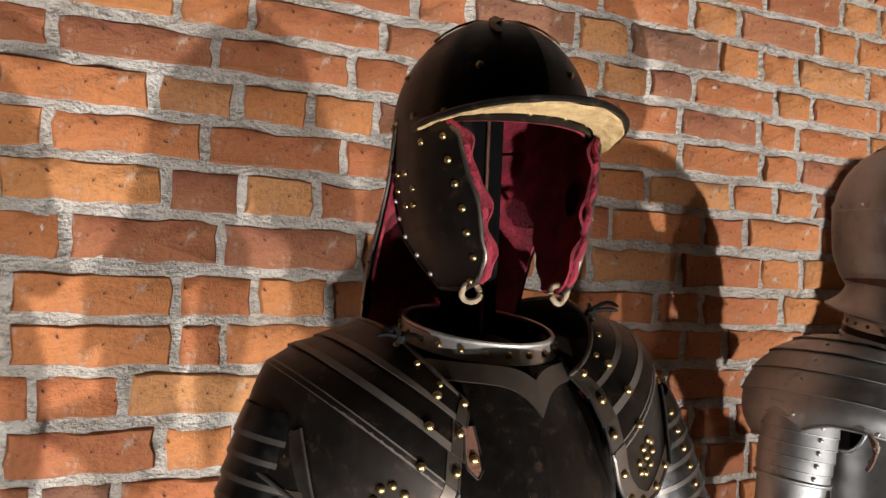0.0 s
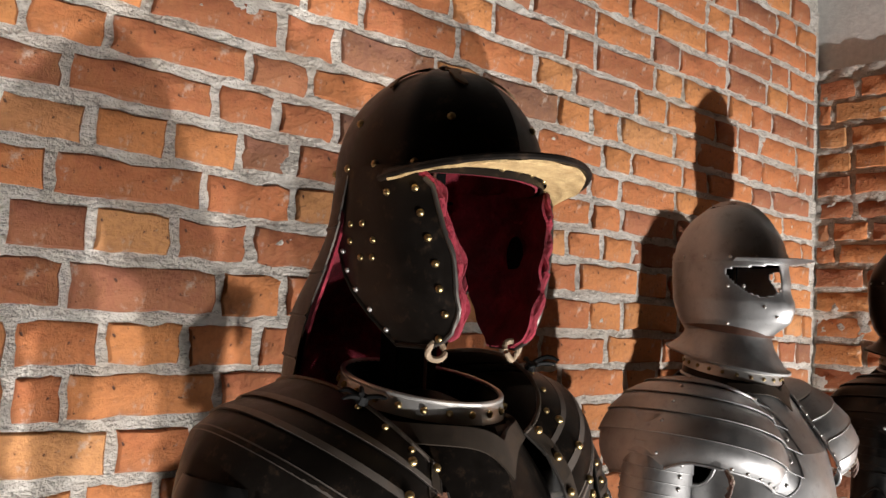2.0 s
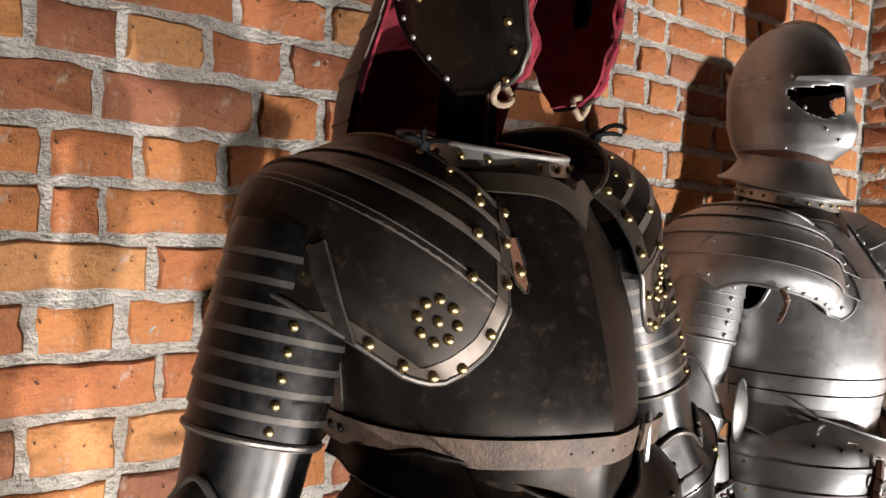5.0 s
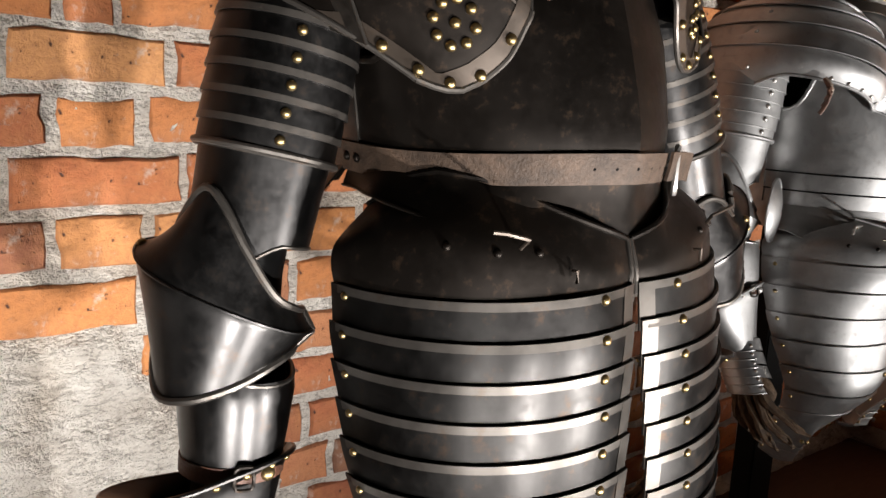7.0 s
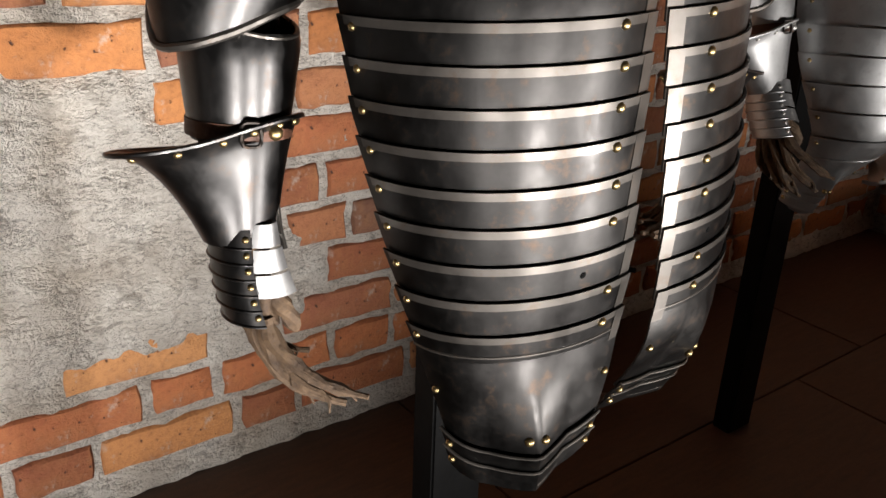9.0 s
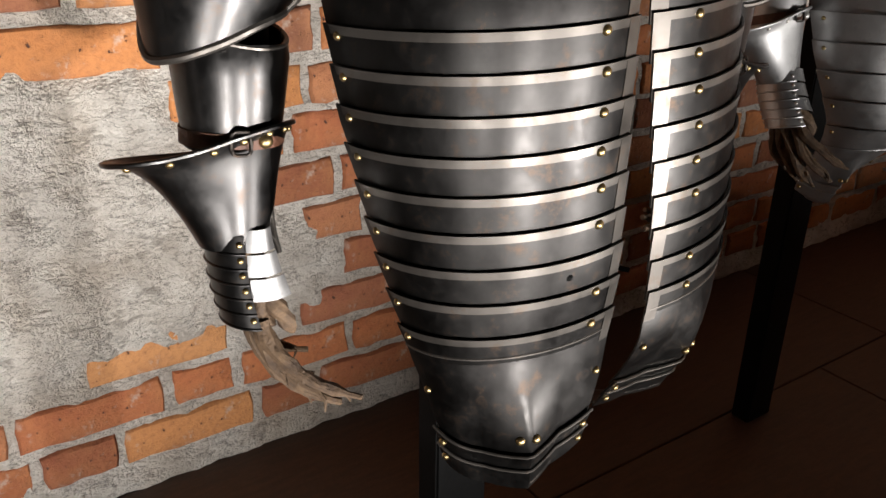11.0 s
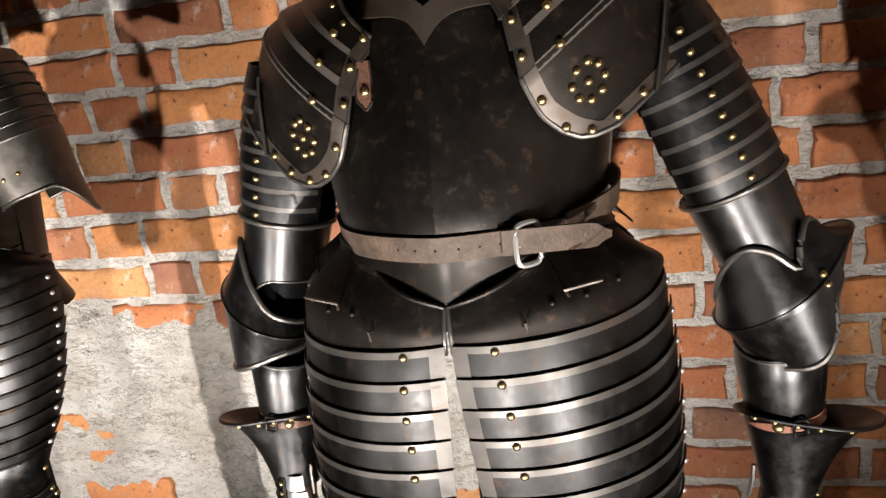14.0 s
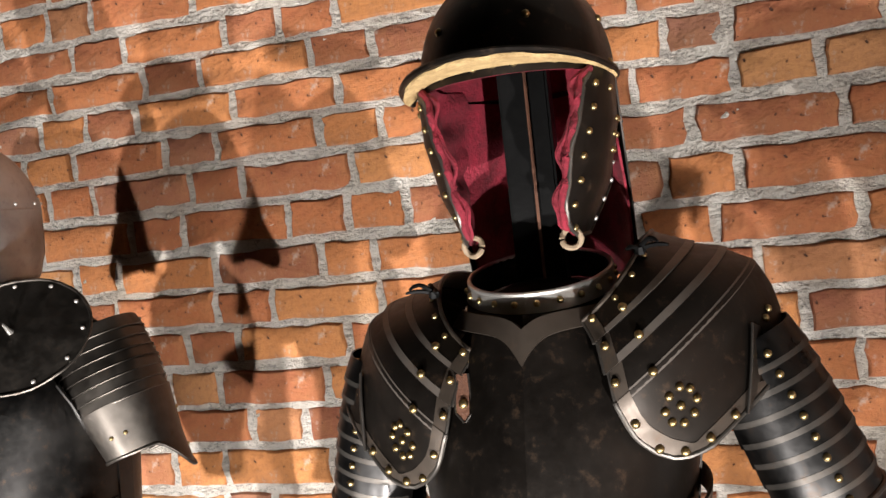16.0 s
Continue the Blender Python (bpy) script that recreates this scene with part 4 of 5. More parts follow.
def open_helmet(at):
    """Rounded horseman's helmet with peak, studded cheek pieces, tail guard and crimson lining."""
    at = (at[0], at[1] - 0.036, at[2])
    he = thing("helmet", "blackened open helmet with peak, cheek pieces and crimson velvet lining", "helmet", at)
    c = V(0, 0.012, 1.668)
    R = V(0.106, 0.121, 0.120)

    def skull(u, v):
        a, e = 2 * math.pi * u, radians(-4 + 93.5 * v)
        rib = 0.0022 * abs(math.cos(3 * a)) ** 14
        r = R + rib
        return c + V(r[0] * math.sin(a) * math.cos(e), -r[1] * math.cos(a) * math.cos(e), r[2] * math.sin(e) ** 1.0 if e > 0 else r[2] * math.sin(e))
    sk = plate("skull", skull, 73, 22, 0.0025, c, BLACK_STEEL, he, "smooth dark skull with low radial ridges")
    plate("skull_lining", lambda u, v: c + (skull(u, v) - c) * (0.945 + 0.012 * math.sin(23 * u + 6 * v) * math.sin(7 * v)), 72, 22, 0.002, c, VELVET, he, "crimson velvet lining")
    for k in range(16):
        stud(sk, skull, (k + 0.5) / 16, 0.05, 0.0048)
    for k in range(6):
        stud(sk, skull, (k + 0.35) / 6, 0.30, 0.0050)
    # leaf ornaments radiating from the crown
    for k in range(6):
        u0 = k / 6.0 + 1 / 12.0

        def leaf(u, v, u0=u0):
            wid = 0.026 * (1 - 0.75 * v) + 0.012 * math.sin(9 * v) ** 2
            wave = 0.010 * math.sin(v * 7.0)
            return skull((u0 + wave + (u - 0.5) * wid / (0.35 + 0.65 * v)) % 1.0, 0.90 - 0.36 * v)
        plate("leaf_ornament", lambda u, v, q=leaf: c + (q(u, v) - c) * 1.030, 5, 16, 0.002, c, BRONZE, sk, "thin brown leaf-shaped mount")
    v, fc = tube([c + V(0, 0, R[2] - 0.002), c + V(0, 0, R[2] + 0.007), c + V(0, 0, R[2] + 0.010)], 0.009, 10, False, [1.0, 0.8, 0.3])
    solid("finial", v, fc, BLACK_STEEL, sk)

    # peak over the brow: steel above, pale lining below
    def peak(u, v):
        a = radians(-72 + 144 * u)
        k = math.cos(a * 1.22)
        ext = 0.010 + 0.052 * max(k, 0) ** 0.55
        base = V(0.107 * math.sin(a), 0.012 - 0.122 * math.cos(a), 1.667 + 0.006 * math.cos(a))
        d = V(0.55 * math.sin(a), -math.cos(a) * 0.95, 0.0)
        return base + d * ext * v + V(0, 0, -0.004 * v + 0.010 * v * math.cos(2 * a) * 0.5 - 0.012 * (1 - math.cos(a)) * v)
    pk = plate("peak", peak, 40, 8, 0.002, (0, 0, 1.60), BLACK_STEEL, he, "short projecting peak")
    rim("peak_roll", peak, edge_path("v1", 40), 0.0036, BLACK_STEEL, pk)
    plate("peak_lining", lambda u, v: peak(0.03 + 0.94 * u, 0.05 + 0.88 * v) + V(0, 0, -0.006 + 0.0012 * math.sin(40 * u) * math.sin(30 * v)), 40, 8, 0.003, (0, 0, 1.9), CORK, pk, "flaking pale yellow glued lining")
    for u in (0.08, 0.5, 0.92):
        stud(pk, peak, u, 0.02, 0.0048, BRASS, 0.004, 1.0)

    # cheek pieces
    for s in (-1, 1):
        def cheek(u, v, s=s):
            z = 1.668 - 0.176 * v
            front = along(v, (0, 0.066), (0.12, 0.090), (0.5, 0.106), (0.8, 0.106), (0.94, 0.094), (1, 0.070))
            backy = along(v, (0, -0.066), (0.3, -0.060), (0.6, -0.040), (0.85, -0.004), (1, 0.026))
            y = -(backy + (front - backy) * u)
            wid = along(v, (0, 0.106), (0.35, 0.104), (0.7, 0.090), (1, 0.066))
            bulge = 1 - 0.36 * max(0, (-(y) - 0.03) / 0.08) ** 2 - 0.17 * max(0.0, (y - 0.006) / 0.06) ** 2
            return V(s * wid * bulge, y + 0.012, z)
        ck = plate("cheek_piece", cheek, 16, 24, 0.0022, (0, 0, 1.58), BLACK_STEEL, he, "studded cheek piece with worn bright lower edge")
        plate("cheek_lining", lambda u, v, q=cheek, s=s: q(0.02 + 1.0 * u, v) - V(s * (0.007 + 0.003 * math.sin(19 * v + 5 * u) + 0.002 * math.sin(31 * v - 9 * u)), 0.0, 0), 20, 40, 0.003, (0, 0, 1.58), VELVET, ck, "crimson velvet lining with a frayed edge")
        fr = [cheek(1.0, t) - V(s * 0.004, 0.002 * math.sin(t * 37), 0.001 * math.sin(t * 51)) for t in np.linspace(0.05, 0.95, 30)]
        solid("lining_fringe", *tube(fr, 0.0042, 7), VELVET, ck)
        rim("cheek_roll", cheek, edge_path("u1", 24)[2:], 0.0026, BAND_STEEL, ck)
        rim("cheek_roll", cheek, edge_path("u0", 24), 0.0024, BLACK_STEEL, ck)
        rim("cheek_roll", cheek, edge_path("v1", 12), 0.0026, BLACK_STEEL, ck)
        for t in np.linspace(0.14, 0.95, 7):
            stud(ck, cheek, 0.90, t, 0.0046, BRASS)
        for t in np.linspace(0.25, 0.92, 7):
            stud(ck, cheek, 0.07, t, 0.0034, EDGE_STEEL)
        for k in range(6):
            a = 2 * math.pi * k / 6
            stud(ck, cheek, 0.36 + 0.13 * math.cos(a), 0.42 + 0.11 * math.sin(a), 0.0042, BRASS)
        stud(ck, cheek, 0.70, 0.16, 0.0045, BRASS)
        # tie loop of hide at the foot
        p = cheek(0.95, 1.0)
        loop = [p + V(-s * 0.008 - s * 0.010 * math.cos(a), -0.004 + 0.003 * math.sin(2 * a), -0.002 + 0.010 * math.sin(a)) for a in np.linspace(0, 6.0, 16)]
        solid("tie_loop", *tube(loop, 0.0032, 7), HIDE, ck, "pale hide tie loop")
        ear = [cheek(0.55, 0.42) - V(s * 0.011, 0, 0) + V(0, 0.013 * math.cos(a), 0.022 * math.sin(a)) for a in np.linspace(0, 6.283, 16, endpoint=False)]
        solid("ear_opening", ear, [tuple(range(16))], STAND_BLACK, ck, "dark oval ear hole in the lining", False)

    # tail guard: overlapping lames over the nape
    for i in range(5):
        def tail(u, v, i=i):
            t = (i + 1.12 * v) / 5.0
            a = radians((80 - 16 * t) * (2 * u - 1))
            fl = 1.45 * smooth(0.16, 0.72, t)
            return V((0.1075 + 0.010 * t) * math.sin(a), 0.012 + 0.012 * t + (0.123 + 0.066 * fl) * math.cos(a) + 0.002 * v, 1.662 - 0.235 * t)
        la = plate("tail_lame", tail, 34, 4, 0.002, (0, 0.0, 1.56), BLACK_STEEL, he)
        rim("edge_roll", tail, edge_path("v1", 30), 0.0016, BLACK_STEEL, la)

    def tail_in(u, v):
        a = radians((79 - 16 * v) * (2 * u - 1))
        fl = 1.45 * smooth(0.16, 0.72, v)
        return V((0.102 + 0.010 * v + 0.002 * math.sin(17 * u + 5 * v)) * math.sin(a), 0.012 + 0.012 * v + (0.117 + 0.065 * fl) * math.cos(a), 1.655 - 0.230 * v + 0.002 * math.sin(9 * u))
    plate("tail_lining", tail_in, 34, 14, 0.003, (0, 0, 1.56), VELVET, he, "crimson velvet lining of the tail guard")
    return he


def close_helmet(at, steel_main):
    """Closed helmet with a cut-out visor, peak and flanged neck lame."""
    he = thing("close_helmet", "bright steel close helmet with a wide eye opening and small peak", "helmet", at)
    c = V(0, 0.0, 1.645)

    def skull(u, v):
        a, e = 2 * math.pi * u, radians(1 + 88.5 * v)
        comb = 0.010 * math.exp(-(math.sin(a) / 0.10) ** 2)
        return c + V(0.104 * math.sin(a) * math.cos(e), -(0.130) * math.cos(a) * math.cos(e), (0.134 + comb) * math.sin(e))
    sk = plate("skull", skull, 73, 20, 0.0025, c, steel_main, he)
    plate("skull_band", lambda u, v: c + (skull(u, 0.01 + 0.10 * v) - c) * 1.02, 60, 4, 0.0015, c, steel_main, sk)
    for k in range(14):
        stud(sk, skull, (k + 0.5) / 14, 0.06, 0.004, EDGE_STEEL, 0.003)
    pk = plate("peak", lambda u, v: V((0.107 + 0.012 * v) * math.sin(radians(-62 + 124 * u)), -(0.133 + 0.060 * v * math.cos(radians(-62 + 124 * u))) * math.cos(radians(-62 + 124 * u)), 1.652 + 0.006 * v), 30, 5, 0.002, (0, 0, 1.6), steel_main, he)

    def face(u, v):
        a = radians(-165 + 330 * u)
        z = 1.652 - 0.150 * v
        k = along(z, (1.50, 0.70), (1.53, 0.86), (1.57, 0.965), (1.61, 0.99), (1.66, 1.0))
        fr = max(0.0, math.cos(a))
        chin = 0.020 * smooth(1.60, 1.55, z) * smooth(1.495, 1.535, z) * fr ** 2 + 0.012 * fr ** 10 * smooth(1.66, 1.60, z)
        return V(0.105 * k * math.sin(a), -(0.131 * k + chin) * math.cos(a), z)

    def eye(u, v):
        a = abs(-165 + 330 * u)
        z = 1.652 - 0.150 * v
        q = (a - 40) / 29.0
        top, low = 1.641 - 0.006 * q, 1.580 + 0.030 * (q - (-0.25)) ** 2
        return abs(q) < 1 and low < z < top
    fc_ = holed("face_guard", face, 130, 44, eye, 0.0025, steel_main, he, "smooth face guard with two large eye openings")
    for a in (0.30, 0.345, 0.655, 0.70):
        p, n = on(face, a, 0.35)
        rivet(fc_, p + V(*(p - V(0, 0, p[2]))) / 0.12 * 0.002, p - V(0, 0, p[2]), 0.004, EDGE_STEEL)
    for u, v in ((0.40, 0.62), (0.60, 0.62), (0.44, 0.75), (0.56, 0.75), (0.30, 0.86), (0.70, 0.86)):
        p, n = on(face, u, v)
        rivet(fc_, p + V(p[0], p[1], 0) * 0.02, V(p[0], p[1], 0), 0.0034, EDGE_STEEL)
    def neck(u, v):
        a = 2 * math.pi * u
        f = 0.026 * v ** 1.8
        return V((0.080 + f) * math.sin(a), -(0.096 + 1.7 * f) * math.cos(a), 1.510 - 0.062 * v - 0.024 * math.cos(a) * v)
    nk = plate("neck_lame", neck, 50, 6, 0.0025, (0, 0, 1.50), steel_main, he)
    rim("neck_roll", neck, edge_path("v1", 50), 0.0035, steel_main, nk)
    def strap(u, v):
        a = 2 * math.pi * u
        return V(0.086 * math.sin(a), -0.104 * math.cos(a), 1.508 + 0.016 * v - 0.012 * math.cos(a))
    st = plate("chin_strap", strap, 50, 3, 0.003, (0, 0, 1.5), DARK_LEATHER, he, "brown leather strap round the neck")
    he.scale = (0.88, 0.90, 0.95)
    he.location.z += 0.085
    # added black shell, the shade inside the helmet put into its colour
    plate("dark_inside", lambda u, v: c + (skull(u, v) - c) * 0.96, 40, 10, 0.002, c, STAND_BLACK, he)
    return he


def stand(at, lean=0.0):
    st = thing("display_stand", "black painted wooden stand inside the armour", "stand", at)
    bits = [block((0, 0.03, 0.65), (0.080, 0.045, 1.30), 0, 0.003)]
    solid("post", *bits[0], STAND_BLACK, st, "", False)
    solid("crossbar", *block((0, 0.03, 1.30), (0.40, 0.04, 0.05), 0, 0.003), STAND_BLACK, st, "", False)
    solid("neck_post", *block((lean, 0.012, 1.52), (0.058, 0.034, 0.50), 0, 0.003), STAND_BLACK, st, "", False)
    v, fc = tube([(0.005, -0.012, 1.43), (0.005, -0.012, 1.52), (0.005, -0.010, 1.74)], 0.0020, 6)
    solid("cord", v, fc, DARK_LEATHER, st, "thin hanging cord")

    def dish(u, v):
        a = 2 * math.pi * u
        r = 0.072 * (1 - v) + 0.0005
        return V(r * math.sin(a), -r * math.cos(a), 1.418 + 0.024 * (1 - (1 - v) ** 2))
    plate("neck_cap", dish, 30, 8, 0.003, (0, 0, 1.3), STAND_BLACK, st, "glossy black neck block")
    return st


def dark_suit(at):
    suit = thing("suit_of_armour", "blackened three-quarter armour with brass studs and long lamed thigh guards", "armour", at, "armours along the wall")
    skin, core = cuirass(suit, "dark", BLACK_STEEL, BAND_STEEL)
    gorget(suit, skin)
    belt(suit, skin, core)
    for s in (-1, 1):
        pauldron(suit, s, BLACK_STEEL, BAND_STEEL)
        tasset(suit, s, TASSET_STEEL, BAND_STEEL, BLACK_STEEL)
    wr, wl = (-0.274, -0.014, 0.905), (0.336, -0.020, 0.905)
    fr = arm(suit, -1, (-0.199, 0.006, 1.345), (-0.258, -0.002, 1.085), wr, ARM_STEEL, BAND_STEEL)
    fl = arm(suit, 1, (0.214, -0.012, 1.352), (0.326, -0.018, 1.090), wl, ARM_STEEL, BAND_STEEL)
    gauntlet(at, -1, wr, *fr, ARM_STEEL, "blackened gauntlet with flared cuff and torn leather fingers", 0.9, (0.60, -0.40, 0.0))
    gauntlet(at, 1, wl, *fl, ARM_STEEL, "blackened gauntlet with flared cuff and curled leather fingers", 1.7, (-0.85, -0.15, 0.0), BRASS, True)
    # black fastening cords hanging between the thigh guards
    solid("cord", *tube([(0.004, -0.14, 1.02), (0.012, -0.13, 0.93), (0.022, -0.13, 0.86), (0.024, -0.13, 0.80)], 0.0035, 7), STAND_BLACK, suit, "black hanging cord")
    solid("knot", *tube([(0.020, -0.13, 0.815), (0.026, -0.135, 0.80), (0.022, -0.13, 0.782)], 0.009, 8, False, [0.6, 1.2, 0.5]), STAND_BLACK, suit)
    solid("cord", *tube([(0.024, -0.13, 0.80), (0.036, -0.15, 0.772), (0.05, -0.19, 0.775)], 0.0028, 7), STAND_BLACK, suit)
    stand(at)
    open_helmet(at)
    return suit


def elbow_wing(suit, c, s, steel_main):
    """Kidney-shaped wing that guards the inside of the elbow."""
    c = V(*c)

    def f(u, v):
        a = 2 * math.pi * u
        notch = min(abs(a), 2 * math.pi - abs(a))
        r = (0.050 - 0.022 * math.exp(-(notch / 0.42) ** 2)) * (1 - v) + 0.0006
        return c + V(-s * 0.80 * r * math.cos(a), -0.014 * (1 - (1 - v) ** 2) + 0.25 * r * math.cos(a), 1.05 * r * math.sin(a))
    w = plate("elbow_wing", f, 40, 8, 0.002, c + V(0, 0.2, 0), steel_main, suit, "small kidney-shaped elbow wing")
    rim("wing_roll", f, edge_path("v0", 40), 0.0026, steel_main, w)


def bright_suit(at, label, helmet=True, metal=WHITE_STEEL):
    suit = thing("suit_of_armour", label, "armour", at, "armours along the wall")
    skin, core = cuirass(suit, "bright", metal, metal)
    gorget(suit, skin)
    for s in (-1, 1):
        plain_pauldron(suit, s, metal, EDGE_STEEL)
        tasset(suit, s, metal, metal, metal, 0.06, 0.58, 0.80)
        elbow_wing(suit, (s * 0.222, -0.075, 1.062), s, metal)
    for x, z in ((-0.085, 0.955), (0.085, 0.955)):
        p = V(x, -0.278 + 0.25 * abs(x), z)
        st = solid("hip_strap", *tube([p + V(0.004, 0.0, 0.045), p, p + V(-0.004, -0.002, -0.045)], 0.009, 6, False, [0.8, 1.0, 0.8]), DARK_LEATHER, suit, "short brown leather strap with iron buckle")
        loop = [p + V(0.014 * math.copysign(abs(math.cos(a)) ** 0.5, math.cos(a)), -0.011, 0.012 * math.copysign(abs(math.sin(a)) ** 0.5, math.sin(a))) for a in np.linspace(0, 6.283, 14, endpoint=False)]
        solid("strap_buckle", *tube(loop, 0.0025, 6, True), EDGE_STEEL, st)
    # short strap and buckle that close the breastplate at the side
    st = plate("side_strap", lambda u, v: skin(-72 + 40 * u, 1.162 - 0.008 * v - 0.006 * u, 0.012), 14, 3, 0.003, core, DARK_LEATHER, suit, "short dark leather strap with iron buckle")
    p = skin(-40, 1.154, 0.016)
    loop = [p + V(0.016 * math.copysign(abs(math.cos(a)) ** 0.5, math.cos(a)), -0.004, 0.014 * math.copysign(abs(math.sin(a)) ** 0.5, math.sin(a))) for a in np.linspace(0, 6.283, 14, endpoint=False)]
    solid("strap_buckle", *tube(loop, 0.0028, 6, True), EDGE_STEEL, st)
    wr, wl = (-0.272, -0.05, 0.905), (0.30, -0.05, 0.905)
    fr = arm(suit, -1, (-0.222, -0.005, 1.345), (-0.262, 0.0, 1.085), wr, metal, metal, EDGE_STEEL, False)
    fl = arm(suit, 1, (0.222, -0.005, 1.345), (0.275, 0.0, 1.085), wl, metal, metal, EDGE_STEEL, False)
    gauntlet(at, -1, wr, *fr, metal, "bright steel gauntlet with pointed cuff", 0.5, (0.55, -0.45, 0.0), EDGE_STEEL)
    gauntlet(at, 1, wl, *fl, metal, "bright steel gauntlet with pointed cuff", 0.5, (-0.55, -0.45, 0.0), EDGE_STEEL)
    stand(at)
    if helmet:
        close_helmet(at, metal)
    return suit



def arm_guard(suit, s, a, b, steel_main):
    """A hanging shoulder guard of many narrow lames, ending in a long plate with a drawn-out corner."""
    a, b = V(*a), V(*b)
    d, o, w = frame_on(a, b, V(s, 0, 0))
    L = np.linalg.norm(b - a)

    def skin(t, ph, out=0.0):
        r = along(t / L, (0, 0.070), (0.4, 0.074), (1.0, 0.060)) + out
        p = radians(ph)
        return a + d * t + r * (math.cos(p) * o + math.sin(p) * w)
    for i in range(7):
        def f(u, v, i=i):
            t = L * (0.085 * i + 0.10 * v)
            return skin(t, -125 + 265 * u, 0.0035 * v + 0.0015 * math.sin(14 * u))
        la = plate("guard_lame", f, 30, 3, 0.0018, (a + b) / 2, steel_main, suit)
        rim("edge_roll", f, edge_path("v1", 30), 0.0014, steel_main, la)
        stud(la, f, 0.35, 0.5, 0.0036, EDGE_STEEL)

    def end(u, v):
        low = 1.0 + 0.26 * smooth(0.62, 0.38, u) * smooth(0.12, 0.34, u) - 0.02 * smooth(0.6, 1.0, u)
        return skin(L * (0.60 + (low - 0.60) * v), -125 + 265 * u, 0.004 - 0.004 * v)
    la = plate("guard_end", end, 40, 8, 0.002, (a + b) / 2, steel_main, suit, "long end plate with a drawn-out corner")
    rim("end_roll", end, edge_path("v1", 40), 0.003, steel_main, la)
    for u, v in ((0.36, 0.3), (0.34, 0.75), (0.72, 0.6), (0.80, 0.6)):
        stud(la, end, u, v, 0.004, BRASS)


def disc(suit, c, n, r, steel_main):
    """A round armpit plate with a central spike and edge studs."""
    n = V(*n) / np.linalg.norm(n)
    e = np.cross(n, V(0, 0, 1))
    e /= np.linalg.norm(e)
    g = np.cross(n, e)
    c = V(*c)

    def f(u, v):
        a = 2 * math.pi * u
        q = r * (1 - v) + 0.0008
        return c + q * (math.cos(a) * e + 0.86 * math.sin(a) * g) + n * (0.012 * v + 0.001 * math.sin(9 * a) * (1 - v))
    ob = plate("armpit_disc", f, 40, 10, 0.002, c - n * 0.2, steel_main, suit, "round dull steel armpit plate with a small spike")
    rim("disc_roll", f, edge_path("v0", 40), 0.0024, steel_main, ob)
    for k in range(11):
        stud(ob, f, (k + 0.5) / 11, 0.10, 0.0038, EDGE_STEEL)
    solid("spike", *tube([c + n * 0.010, c + n * 0.020, c + n * 0.034], 0.004, 8, False, [1.3, 0.8, 0.5]), EDGE_STEEL, ob)


def grey_suit(at):
    suit = thing("suit_of_armour", "dull grey steel armour with round armpit discs and empty sleeves", "armour", at, "armours along the wall")
    skin, core = cuirass(suit, "bright", TASSET_STEEL, TASSET_STEEL)
    gorget(suit, skin)
    for s in (-1, 1):
        tasset(suit, s, ARM_STEEL, BLACK_STEEL, ARM_STEEL, 0.0, 0.70, 0.74, 1.15)
        arm_guard(suit, s, (s * 0.155, -0.01, 1.395), (s * 0.232, -0.02, 1.20), GUARD_STEEL)
        disc(suit, (s * 0.132, -0.150, 1.415), (s * 0.25, -0.75, 0.60), 0.112, GUARD_STEEL)

    def f(u, v):
        return skin(-110 + 220 * u, 1.150 + 0.036 * v, 0.006)
    b = plate("belt", f, 50, 4, 0.003, core, PALE_LEATHER, suit, "pale leather belt with punched holes")
    for k in range(4):
        stud(b, f, 0.86 + 0.025 * k, 0.5, 0.003, STAND_BLACK, -0.001)
    stand(at, -0.08)
    he = close_helmet((at[0] - 0.07, at[1], at[2] - 0.045), WHITE_STEEL)
    he["label"] = "dull grey steel helmet with a pierced face guard"


dark_suit((CX, CY, 0))
bright_suit((1.505, 1.02, 0), "bright polished three-quarter armour with a swelling breastplate")
bright_suit((2.40, 0.98, 0), "dark polished armour beside the end wall", True, TASSET_STEEL)
grey_suit((-0.40, 1.0, 0))

# ---------------------------------------------------------------- brickwork
COURSES = [2.07, 1.978, 1.895, 1.811, 1.725, 1.635, 1.537, 1.441, 1.350, 1.257, 1.162, 1.066, 0.966, 0.862, 0.762]
KNOWN = {1: (0.414, 0.683, 0.821), 2: (0.352, 0.616, 0.749), 3: (0.396, 0.539, 0.674, 0.793), 4: (0.342, 0.609, 0.799),
         5: (0.41, 0.559, 0.712), 6: (0.379, 0.653), 7: (0.447, 0.594, 0.738), 8: (0.306, 0.39, 0.664), 9: (0.223, 0.475, 0.624),
         10: (0.287, 0.430), 11: (0.219, 0.494), 12: (0.281, 0.431), 13: (0.12, 0.421), 14: (0.13, 0.263)}
while COURSES[-1] > 0.08:
    COURSES.append(COURSES[-1] - 0.095)
COURSES = [COURSES[0] + 0.092 * k for k in range(23, 0, -1)] + COURSES
SHIFT = 23
rng = random.Random(7)
BRICK_MESHES = {}


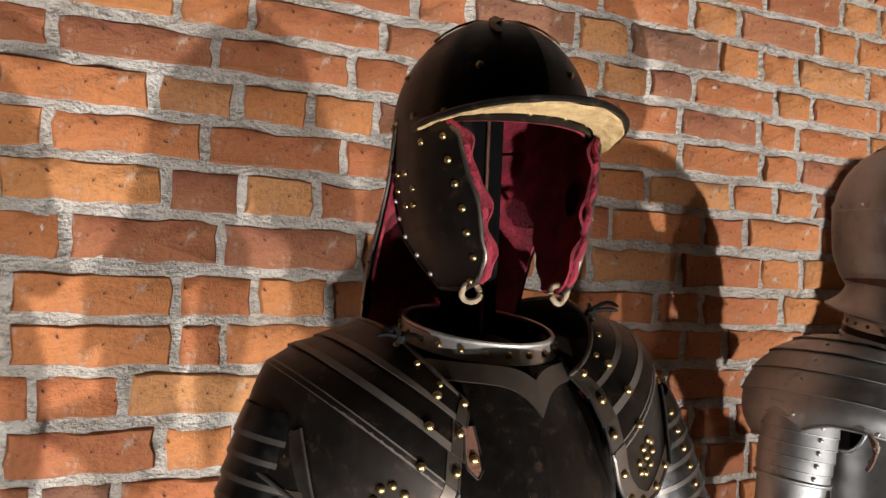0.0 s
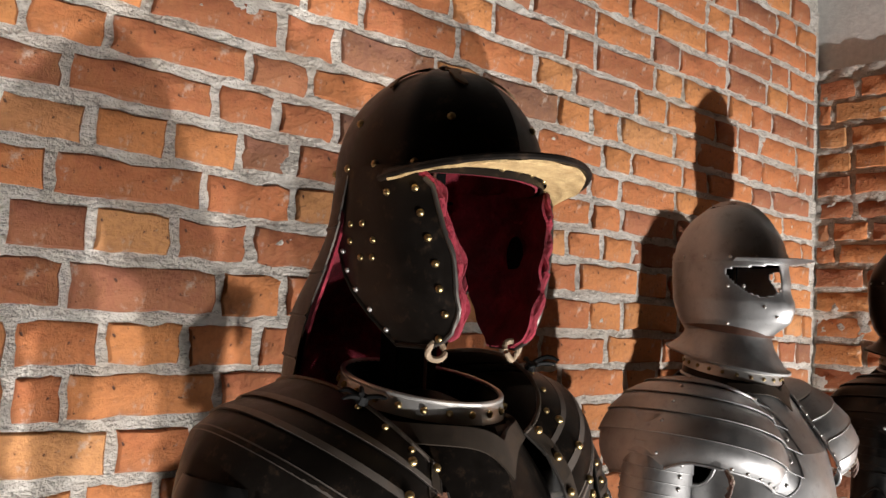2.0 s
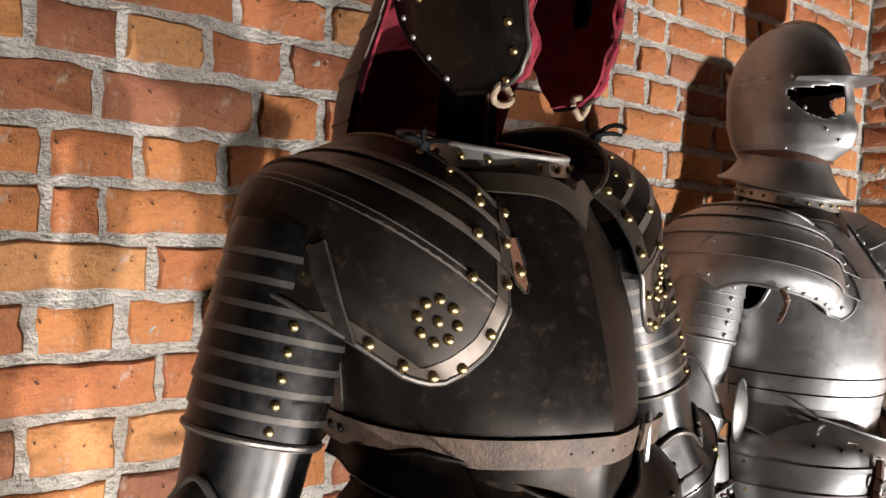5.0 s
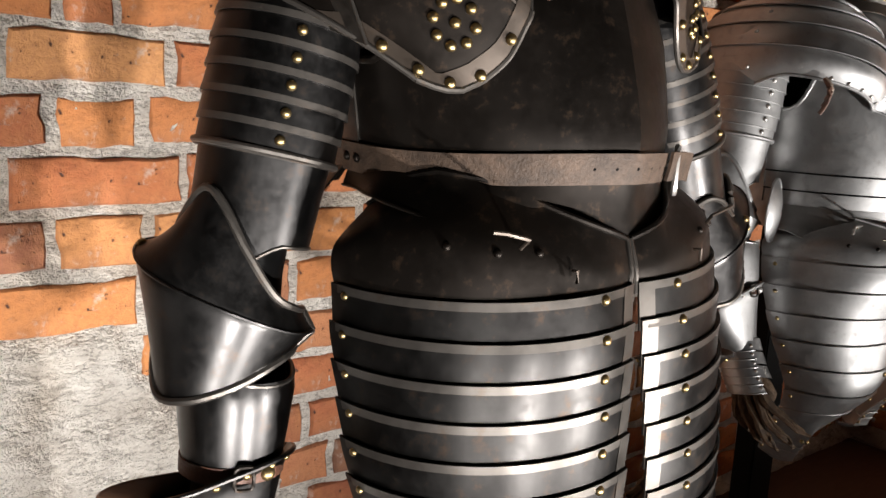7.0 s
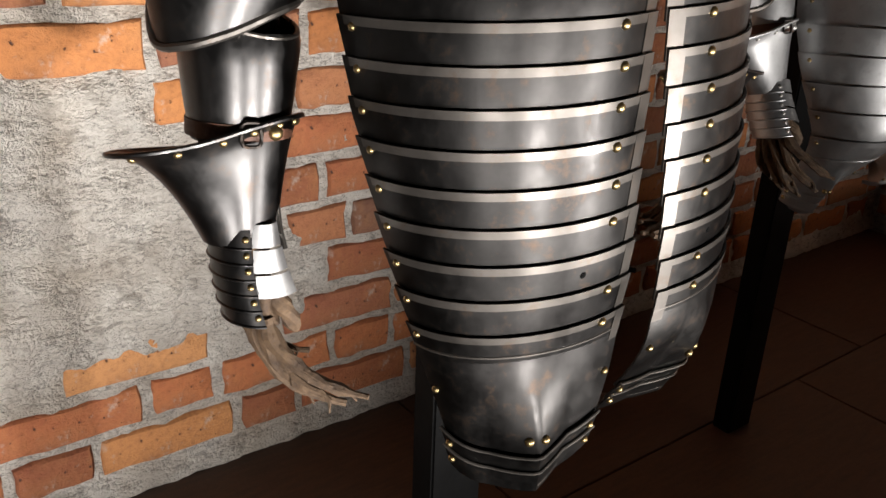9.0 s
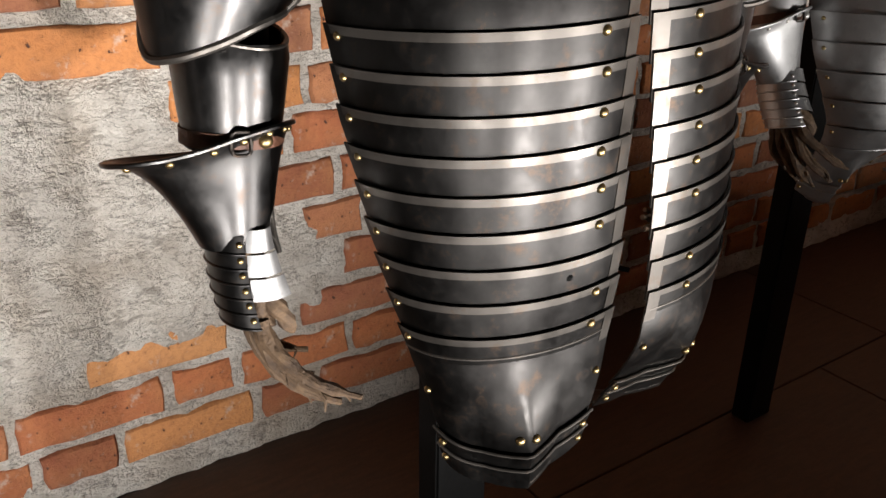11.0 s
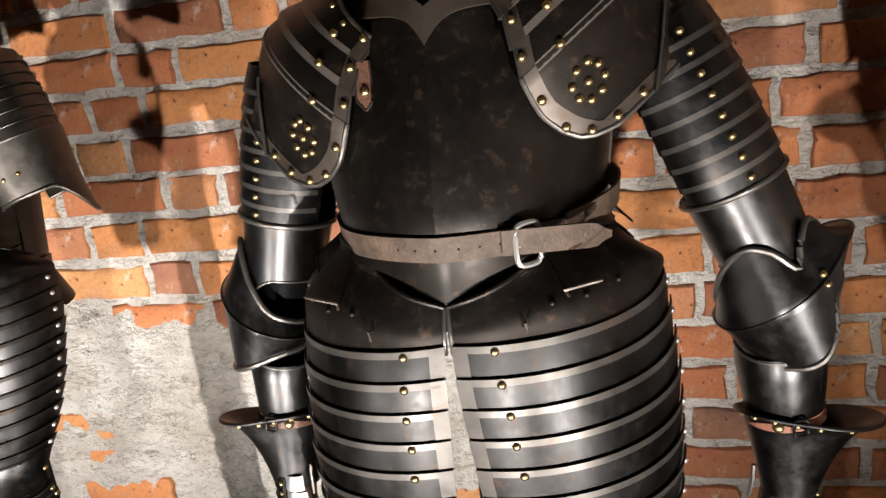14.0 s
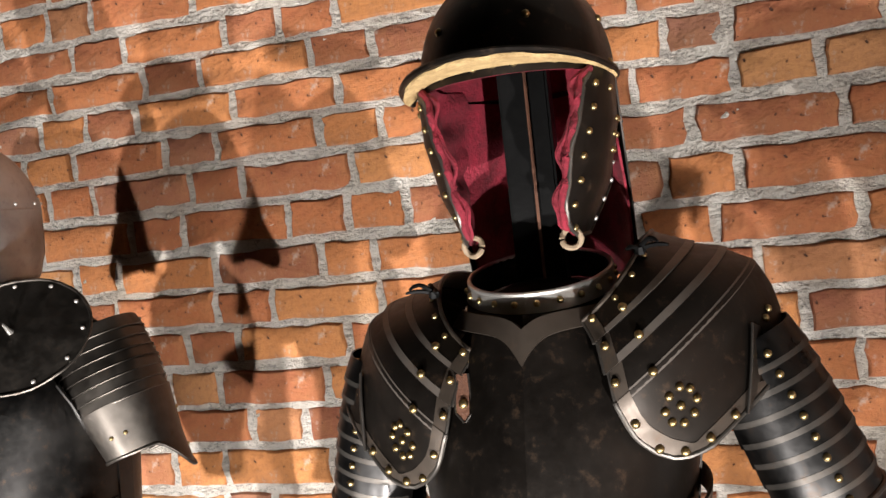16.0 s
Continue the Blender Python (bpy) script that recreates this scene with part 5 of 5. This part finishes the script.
def brick_mesh(length, height, kind):
    """A hand-made brick with worn, uneven arrises; meshes are shared by size class."""
    key = (round(length, 2), round(height, 3), kind)
    if key not in BRICK_MESHES:
        r = random.Random(hash(key) % 9973)
        verts, faces = [], []
        L, H, D = key[0] / 2, key[1] / 2, 0.030
        nx = 6 if L > 0.08 else 4
        ring = [(-L + 2 * L * i / nx, -H) for i in range(nx)] + [(L, -H + 2 * H * i / 3) for i in range(3)]
        ring += [(L - 2 * L * i / nx, H) for i in range(nx)] + [(-L, H - 2 * H * i / 3) for i in range(3)]
        k = len(ring)
        jit = [(r.uniform(-0.0050, 0.0030), r.uniform(-0.0045, 0.0030)) for _ in ring]
        for inset, y in ((0.0, D), (0.0, 0.004), (0.0045, -0.002)):
            for (x, z), (a, b) in zip(ring, jit):
                verts.append((x * (1 - inset / L) + a, y + (r.uniform(-0.0012, 0.0012) if y < 0 else 0), z * (1 - inset / H) + b))
        for q in range(2):
            for i in range(k):
                j = (i + 1) % k
                faces.append((q * k + i, q * k + j, (q + 1) * k + j, (q + 1) * k + i))
        verts.append((0, -0.0030 + r.uniform(-0.001, 0.001), 0))
        faces += [(2 * k + i, 2 * k + (i + 1) % k, 3 * k) for i in range(k)]
        me = bpy.data.meshes.new("brick")
        me.from_pydata(verts, [], faces)
        me.materials.append(BRICK)
        me.shade_smooth()
        me.set_sharp_from_angle(angle=radians(50))
        BRICK_MESHES[key] = me
    return BRICK_MESHES[key]


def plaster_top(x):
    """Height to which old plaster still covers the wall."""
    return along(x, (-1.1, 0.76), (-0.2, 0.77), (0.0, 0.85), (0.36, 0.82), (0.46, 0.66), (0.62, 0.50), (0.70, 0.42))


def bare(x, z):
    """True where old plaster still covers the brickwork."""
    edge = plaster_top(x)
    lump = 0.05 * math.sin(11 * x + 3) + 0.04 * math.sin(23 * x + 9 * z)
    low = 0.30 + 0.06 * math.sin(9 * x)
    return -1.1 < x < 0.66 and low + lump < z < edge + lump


def course(x0, x1, known, row):
    cuts = sorted(known) if known else [0.3 + rng.uniform(-0.1, 0.1)]
    long_ = (row % 2 == 0)
    while cuts[-1] < x1:
        cuts.append(cuts[-1] + ((0.272 if long_ else 0.142) + rng.uniform(-0.012, 0.012)))
        long_ = not long_ if rng.random() < 0.8 else long_
    long_ = (row % 2 == 1)
    while cuts[0] > x0:
        cuts.insert(0, cuts[0] - ((0.272 if long_ else 0.142) + rng.uniform(-0.012, 0.012)))
        long_ = not long_ if rng.random() < 0.8 else long_
    return cuts


def lay(parent, m, x0, x1, z_lo, z_hi, known=True, skip=None):
    for row, z in enumerate(COURSES):
        if not z_lo < z < z_hi:
            continue
        up = COURSES[row - 1] - z if row else 0.092
        dn = z - COURSES[row + 1] if row + 1 < len(COURSES) else 0.095
        h = min(up, dn) - 0.019
        cuts = course(x0, x1, KNOWN.get(row - SHIFT) if known else None, row)
        for a, b in zip(cuts, cuts[1:]):
            a, b = max(a, x0 - 0.02), min(b, x1)
            if b - a < 0.06 or (skip and skip((a + b) / 2, z) and rng.random() > 0.12):
                continue
            me = brick_mesh(b - a - 0.019, h, rng.randrange(3))
            ob = new("brick", me)
            ob.parent = parent
            out = rng.uniform(-0.003, 0.004)
            ob.matrix_basis = m @ pose((a + b) / 2, -out - 0.006, z + rng.uniform(-0.003, 0.003), 0, rng.uniform(-0.7, 0.7), rng.uniform(-0.5, 0.5))


def mortar_face(parent, m, x0, x1, z0, z1, step, patch):
    """The wall's rough mortar skin; where plaster is left on, it swells out over the bricks."""
    nx, nz = int((x1 - x0) / step), int((z1 - z0) / step)
    verts, faces = [], []
    for i in range(nx + 1):
        for k in range(nz + 1):
            x, z = x0 + (x1 - x0) * i / nx, z0 + (z1 - z0) * k / nz
            q = Vector((x * 9, 3.1 if patch else 7.7, z * 9))
            y = 0.0075 * noise.noise(q * 2.2) + 0.0035 * noise.noise(q * 7.0)
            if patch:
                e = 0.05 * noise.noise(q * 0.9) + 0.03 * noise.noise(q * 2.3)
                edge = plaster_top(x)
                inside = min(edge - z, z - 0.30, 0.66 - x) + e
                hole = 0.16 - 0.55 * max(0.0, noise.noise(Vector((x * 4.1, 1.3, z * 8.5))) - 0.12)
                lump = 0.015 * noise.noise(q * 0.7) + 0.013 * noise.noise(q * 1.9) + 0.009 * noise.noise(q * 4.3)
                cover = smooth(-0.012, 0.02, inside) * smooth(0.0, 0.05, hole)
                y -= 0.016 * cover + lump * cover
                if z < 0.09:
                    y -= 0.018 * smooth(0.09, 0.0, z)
            verts.append((x, y, z))
    for i in range(nx):
        for k in range(nz):
            a = i * (nz + 1) + k
            faces.append((a, a + nz + 1, a + nz + 2, a + 1))
    me = bpy.data.meshes.new("mortar")
    me.from_pydata(verts, [], faces)
    me.materials.append(MORTAR)
    me.shade_smooth()
    ob = new("mortar", me)
    ob.parent = parent
    ob.matrix_basis = m
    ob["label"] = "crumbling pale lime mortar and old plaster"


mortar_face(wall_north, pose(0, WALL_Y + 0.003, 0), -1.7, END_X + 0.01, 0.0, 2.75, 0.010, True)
mortar_face(wall_east, pose(END_X + 0.012, 0, 0, 0, 0, -90), -1.57, 0.5, 0.0, 2.52, 0.012, False)
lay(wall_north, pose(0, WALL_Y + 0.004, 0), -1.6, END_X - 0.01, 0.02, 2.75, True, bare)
lay(wall_east, pose(END_X + 0.016, 0, 0, 0, 0, -90), -1.55, 0.4, 0.02, 2.5, False)
